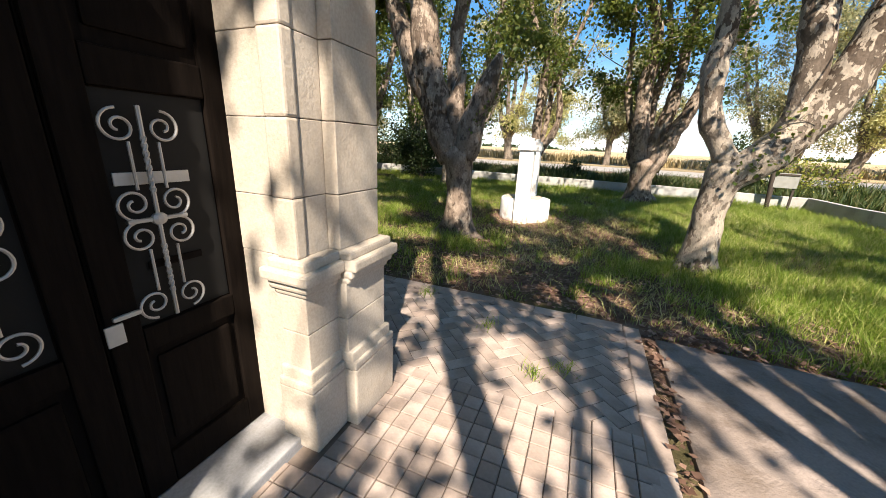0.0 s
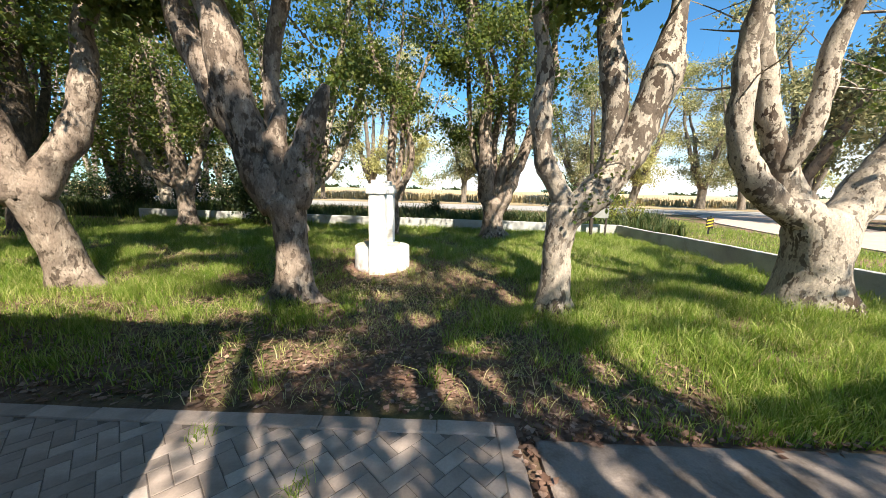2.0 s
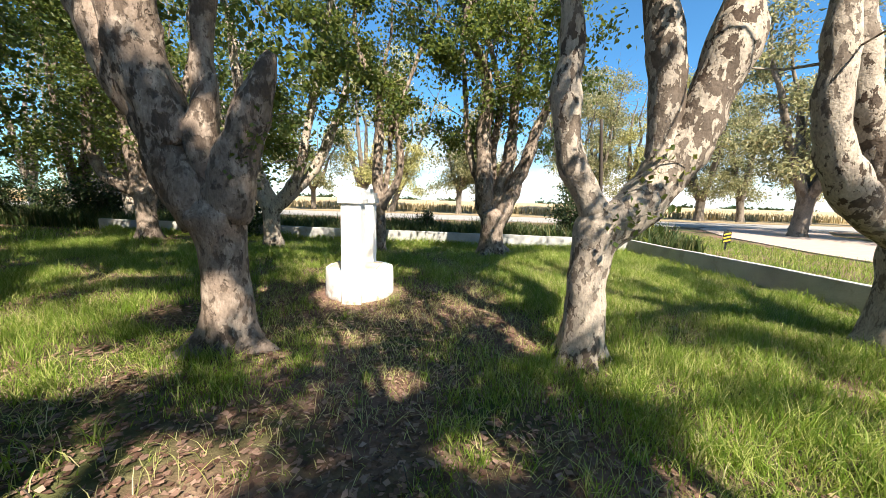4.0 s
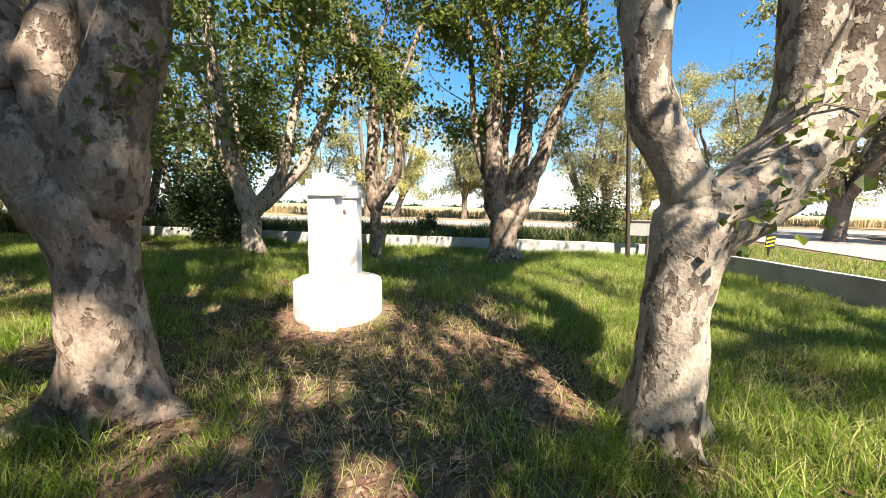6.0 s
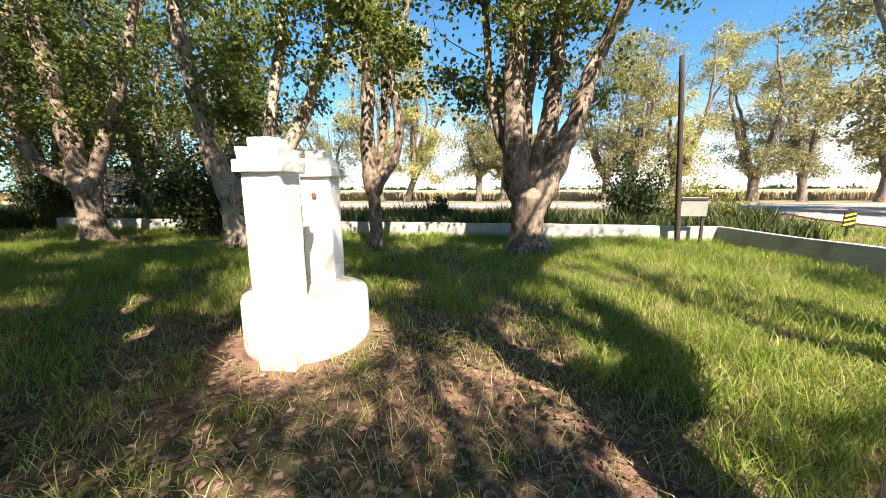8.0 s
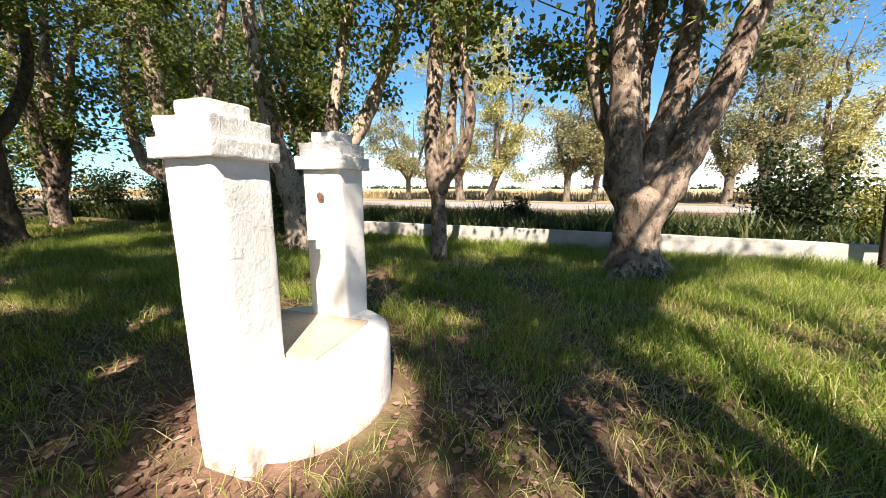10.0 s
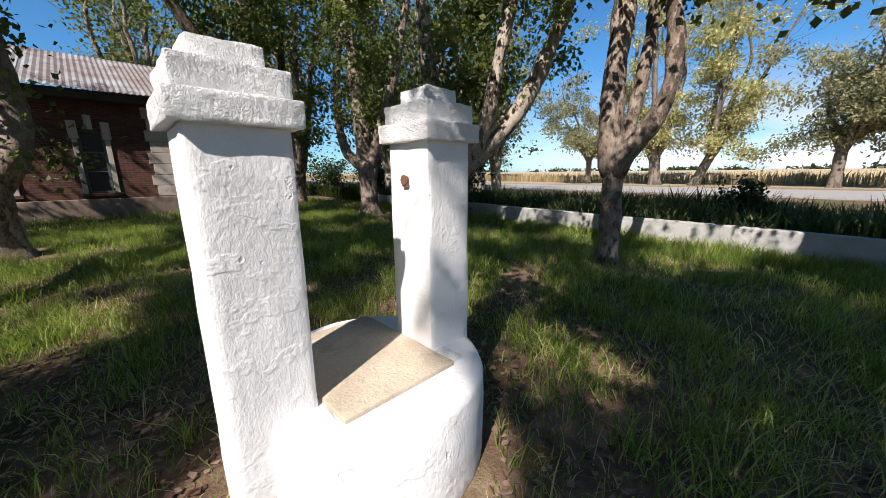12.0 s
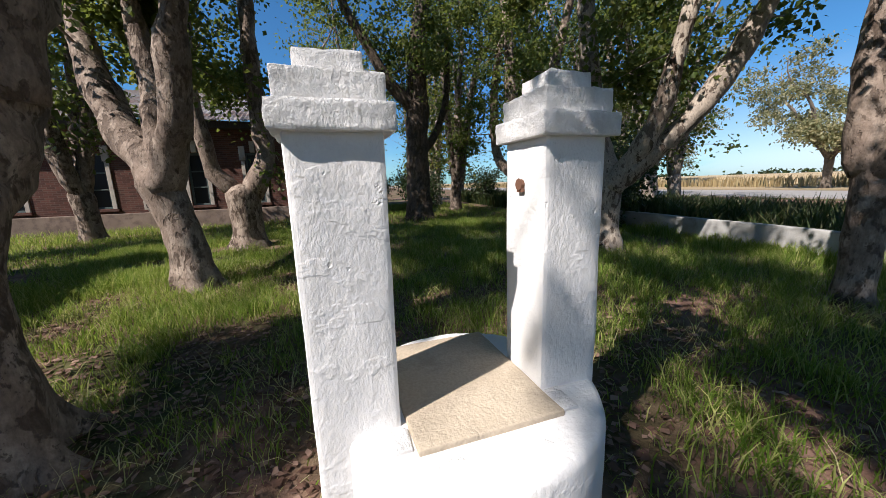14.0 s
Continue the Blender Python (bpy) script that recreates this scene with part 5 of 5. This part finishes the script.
# rank grass along the foot of the low wall
n = 16000
x = gen.uniform(-13.5, 6.3, n)
y = wall_y(x) - 0.1 - np.abs(gen.normal(0, 0.22, n))
tagged(part("wall_grass", blades(x, y, ground_z(x, y) - 0.01, gen.uniform(0.08, 0.34, n) * (1 + 0.5 * noise_field(x, y, 1.1, 6)), gen.uniform(0.007, 0.013, n), 0.6, gen), GRASS), "rank grass along the foot of the low wall", "grass", kind="stuff")
# fallen twigs
sticks = []
for k in range(70):
    a, l = gen.uniform(0, math.pi), gen.uniform(0.12, 0.5)
    sx, sy = gen.uniform(-5, 3), gen.uniform(3.7, 10)
    if (sx + 1.34) ** 2 + (sy - 8.7) ** 2 < 1:
        continue
    sz = float(ground_z(sx, sy)) + 0.022
    sticks.append(tube([(sx, sy, sz, 0.006), (sx + 0.5 * l * math.cos(a), sy + 0.5 * l * math.sin(a), sz + 0.012, 0.005), (sx + l * math.cos(a + 0.25), sy + l * math.sin(a + 0.25), sz + 0.004, 0.003)], 5, 0.12, 0.0))
tagged(part("fallen_twigs", joined(sticks), BARK_DARK), "thin fallen twigs lying among the dead leaves", "twigs", kind="stuff")

n = 135000
x, y = gen.uniform(-8, 6.5, n), gen.uniform(3.4, 14.0, n)
# dry grass is packed where sun falls; its pale colour brightens that patch
patch = 0.95 * np.exp(-(((x - 3.2) / 2.4) ** 2 + ((y - 9.6) / 2.8) ** 2)) + 0.22 + 0.55 * noise_field(x, y, 0.9, 11)
keep = (gen.random(n) < patch) & (x < 6.3 + (14.35 - y) * 0.082) & ((x + 1.34) ** 2 + (y - 8.7) ** 2 > 0.45) & ~((x < 0.75) & (y < 3.45)) & (y < wall_y(x) - 0.1)
x, y = x[keep], y[keep]
tagged(part("dry_grass", blades(x, y, ground_z(x, y), gen.uniform(0.04, 0.17, len(x)), gen.uniform(0.004, 0.008, len(x)), 1.5, gen), DRYGRASS), "flattened dry straw-coloured grass among the green", "grass", kind="stuff")

n = 52000
x = gen.uniform(-7, 6, n)
y = gen.uniform(3.2, 11.0, n)
keep = gen.random(n) > lush(x, y) * 1.15 - 0.12
keep &= ((x + 1.31) ** 2 + (y - 8.64) ** 2 > 0.47) & ~((x < 0.7) & (y < 3.45))
x, y = x[keep], y[keep]
xe = gen.normal(0.71, 0.03, 420)
ye = gen.uniform(-1.5, 3.3, 420)
xp, yp = gen.uniform(0.8, 7.0, 500), 3.28 + gen.normal(0, 0.06, 500)
x, y = np.concatenate([x, xe, xp]), np.concatenate([y, ye, yp])
zz = np.where(y > 3.4, ground_z(x, y), 0.0) + 0.008 + gen.random(len(x)) * 0.018
V, F = leaf_quads(np.stack([x, y, zz], 1), 0.066, gen, droop=0.0, slim=0.75)
c = np.repeat(np.stack([x, y, zz], 1), 4, 0)
V = c + (V - c) * [1, 1, 0.28]
V[:, 2] = np.maximum(V[:, 2], c[:, 2] - 0.006)
tagged(part("dead_leaves", (V, F), LITTER), "brown dead leaves scattered over the bare earth", "leaves", kind="stuff")

# ---- the paving: small squares by the door, larger brick pavers towards the grass ----
paving = thing("paving", (0, 0, 0), "worn pinkish tile paving in front of the house", "paving", kind="structure")
part("bed", box_bm(-6.5, 0.655, -7.0, 3.37, -0.15, -0.012), GROUT, paving)


def tile_mesh(w, l, h, bevel=0.004):
    bm = box_bm(-w / 2, w / 2, -l / 2, l / 2, -h, 0, 0)
    bmesh.ops.bevel(bm, geom=[e for e in bm.edges if all(v.co.z > -0.001 for v in e.verts)], offset=bevel, segments=1, affect="EDGES")
    me = bpy.data.meshes.new("tile")
    bm.to_mesh(me), bm.free()
    me.materials.append(TILE)
    return me


SQ, PV, KB = tile_mesh(0.101, 0.101, 0.03), tile_mesh(0.098, 0.205, 0.03), tile_mesh(0.135, 0.40, 0.06, 0.008)
small_rest = bmesh.new()


LEVEL = {"tile": 0.0, "paver": -0.007, "kerb_stone": 0.004}


def lay(me, name, x, y, turn):
    ob = new(name, me)
    ob.parent = paving
    ob.matrix_basis = pose(x, y, gen.normal(0, 0.0012) + LEVEL[name], gen.normal(0, 0.35), gen.normal(0, 0.35), turn + gen.normal(0, 0.5))


def lay_rest(me, x, y, turn):
    k = len(small_rest.verts)
    small_rest.from_mesh(me)
    small_rest.verts.ensure_lookup_table()
    bmesh.ops.transform(small_rest, matrix=pose(x, y, gen.normal(0, 0.0012) - 0.007 * (turn > 1), gen.normal(0, 0.3), gen.normal(0, 0.3), turn), verts=small_rest.verts[k:])


jobs = []
for i in range(-52, 5):
    for j in range(-30, 19):
        x, y = 0.30 + (i - 2) * 0.107, 0.05 + j * 0.107
        if x < 0.52 and y < 1.95 and x > (-1.04 if y > 1.0 else -1.22) and y > -0.6:
            jobs.append((SQ, "tile", x, y, 0.0))
U = 0.104
for n in range(-60, 60):
    for m in range(-40, 40):
        for cx, cy, turn in ((n + 1.0 + 2 * m, n + 0.5 - 2 * m, 90.0), (n + 0.5 + 2 * m, n + 2.0 - 2 * m, 0.0)):
            a = radians(45)
            x, y = U * (cx * math.cos(a) - cy * math.sin(a)) - 1.0, U * (cx * math.sin(a) + cy * math.cos(a)) + 2.6
            if -4.3 < x < 0.53 and y < 3.24 and (y > 1.83 if x > -0.9 else y > 1.74):
                jobs.append((PV, "paver", x, y, turn + 45.0))
jobs.sort(key=lambda q: (q[2] + 0.2) ** 2 + (q[3] - 2.1) ** 2)
seen = {"tile": 0, "paver": 0}
for me, name, x, y, turn in jobs:
    if seen[name] < 290:
        lay(me, name, x, y, turn)
        seen[name] += 1
    else:
        lay_rest(me, x, y, turn)
rest = part("far_tiles", small_rest, TILE, paving)
tagged(rest, kind="stuff")
for k in range(16):
    lay(KB, "kerb_stone", 0.585, -2.9 + 0.405 * k - 0.05, 0)
    if k < 12:
        lay(KB, "kerb_stone", 0.31 - 0.405 * k, 3.295, 90)
# tufts in the joints
tx = np.concatenate([gen.normal(a, 0.04, 40) for a in (-0.62, -0.15, 0.05, -1.4)])
ty = np.concatenate([gen.normal(b, 0.04, 40) for b in (2.72, 2.2, 2.35, 3.1)])
tagged(part("joint_grass", blades(tx, ty, np.zeros(len(tx)), gen.uniform(0.05, 0.12, len(tx)), gen.uniform(0.004, 0.007, len(tx)), 0.9, gen), GRASS), "small grass tufts growing from the paving joints", "grass", kind="stuff")
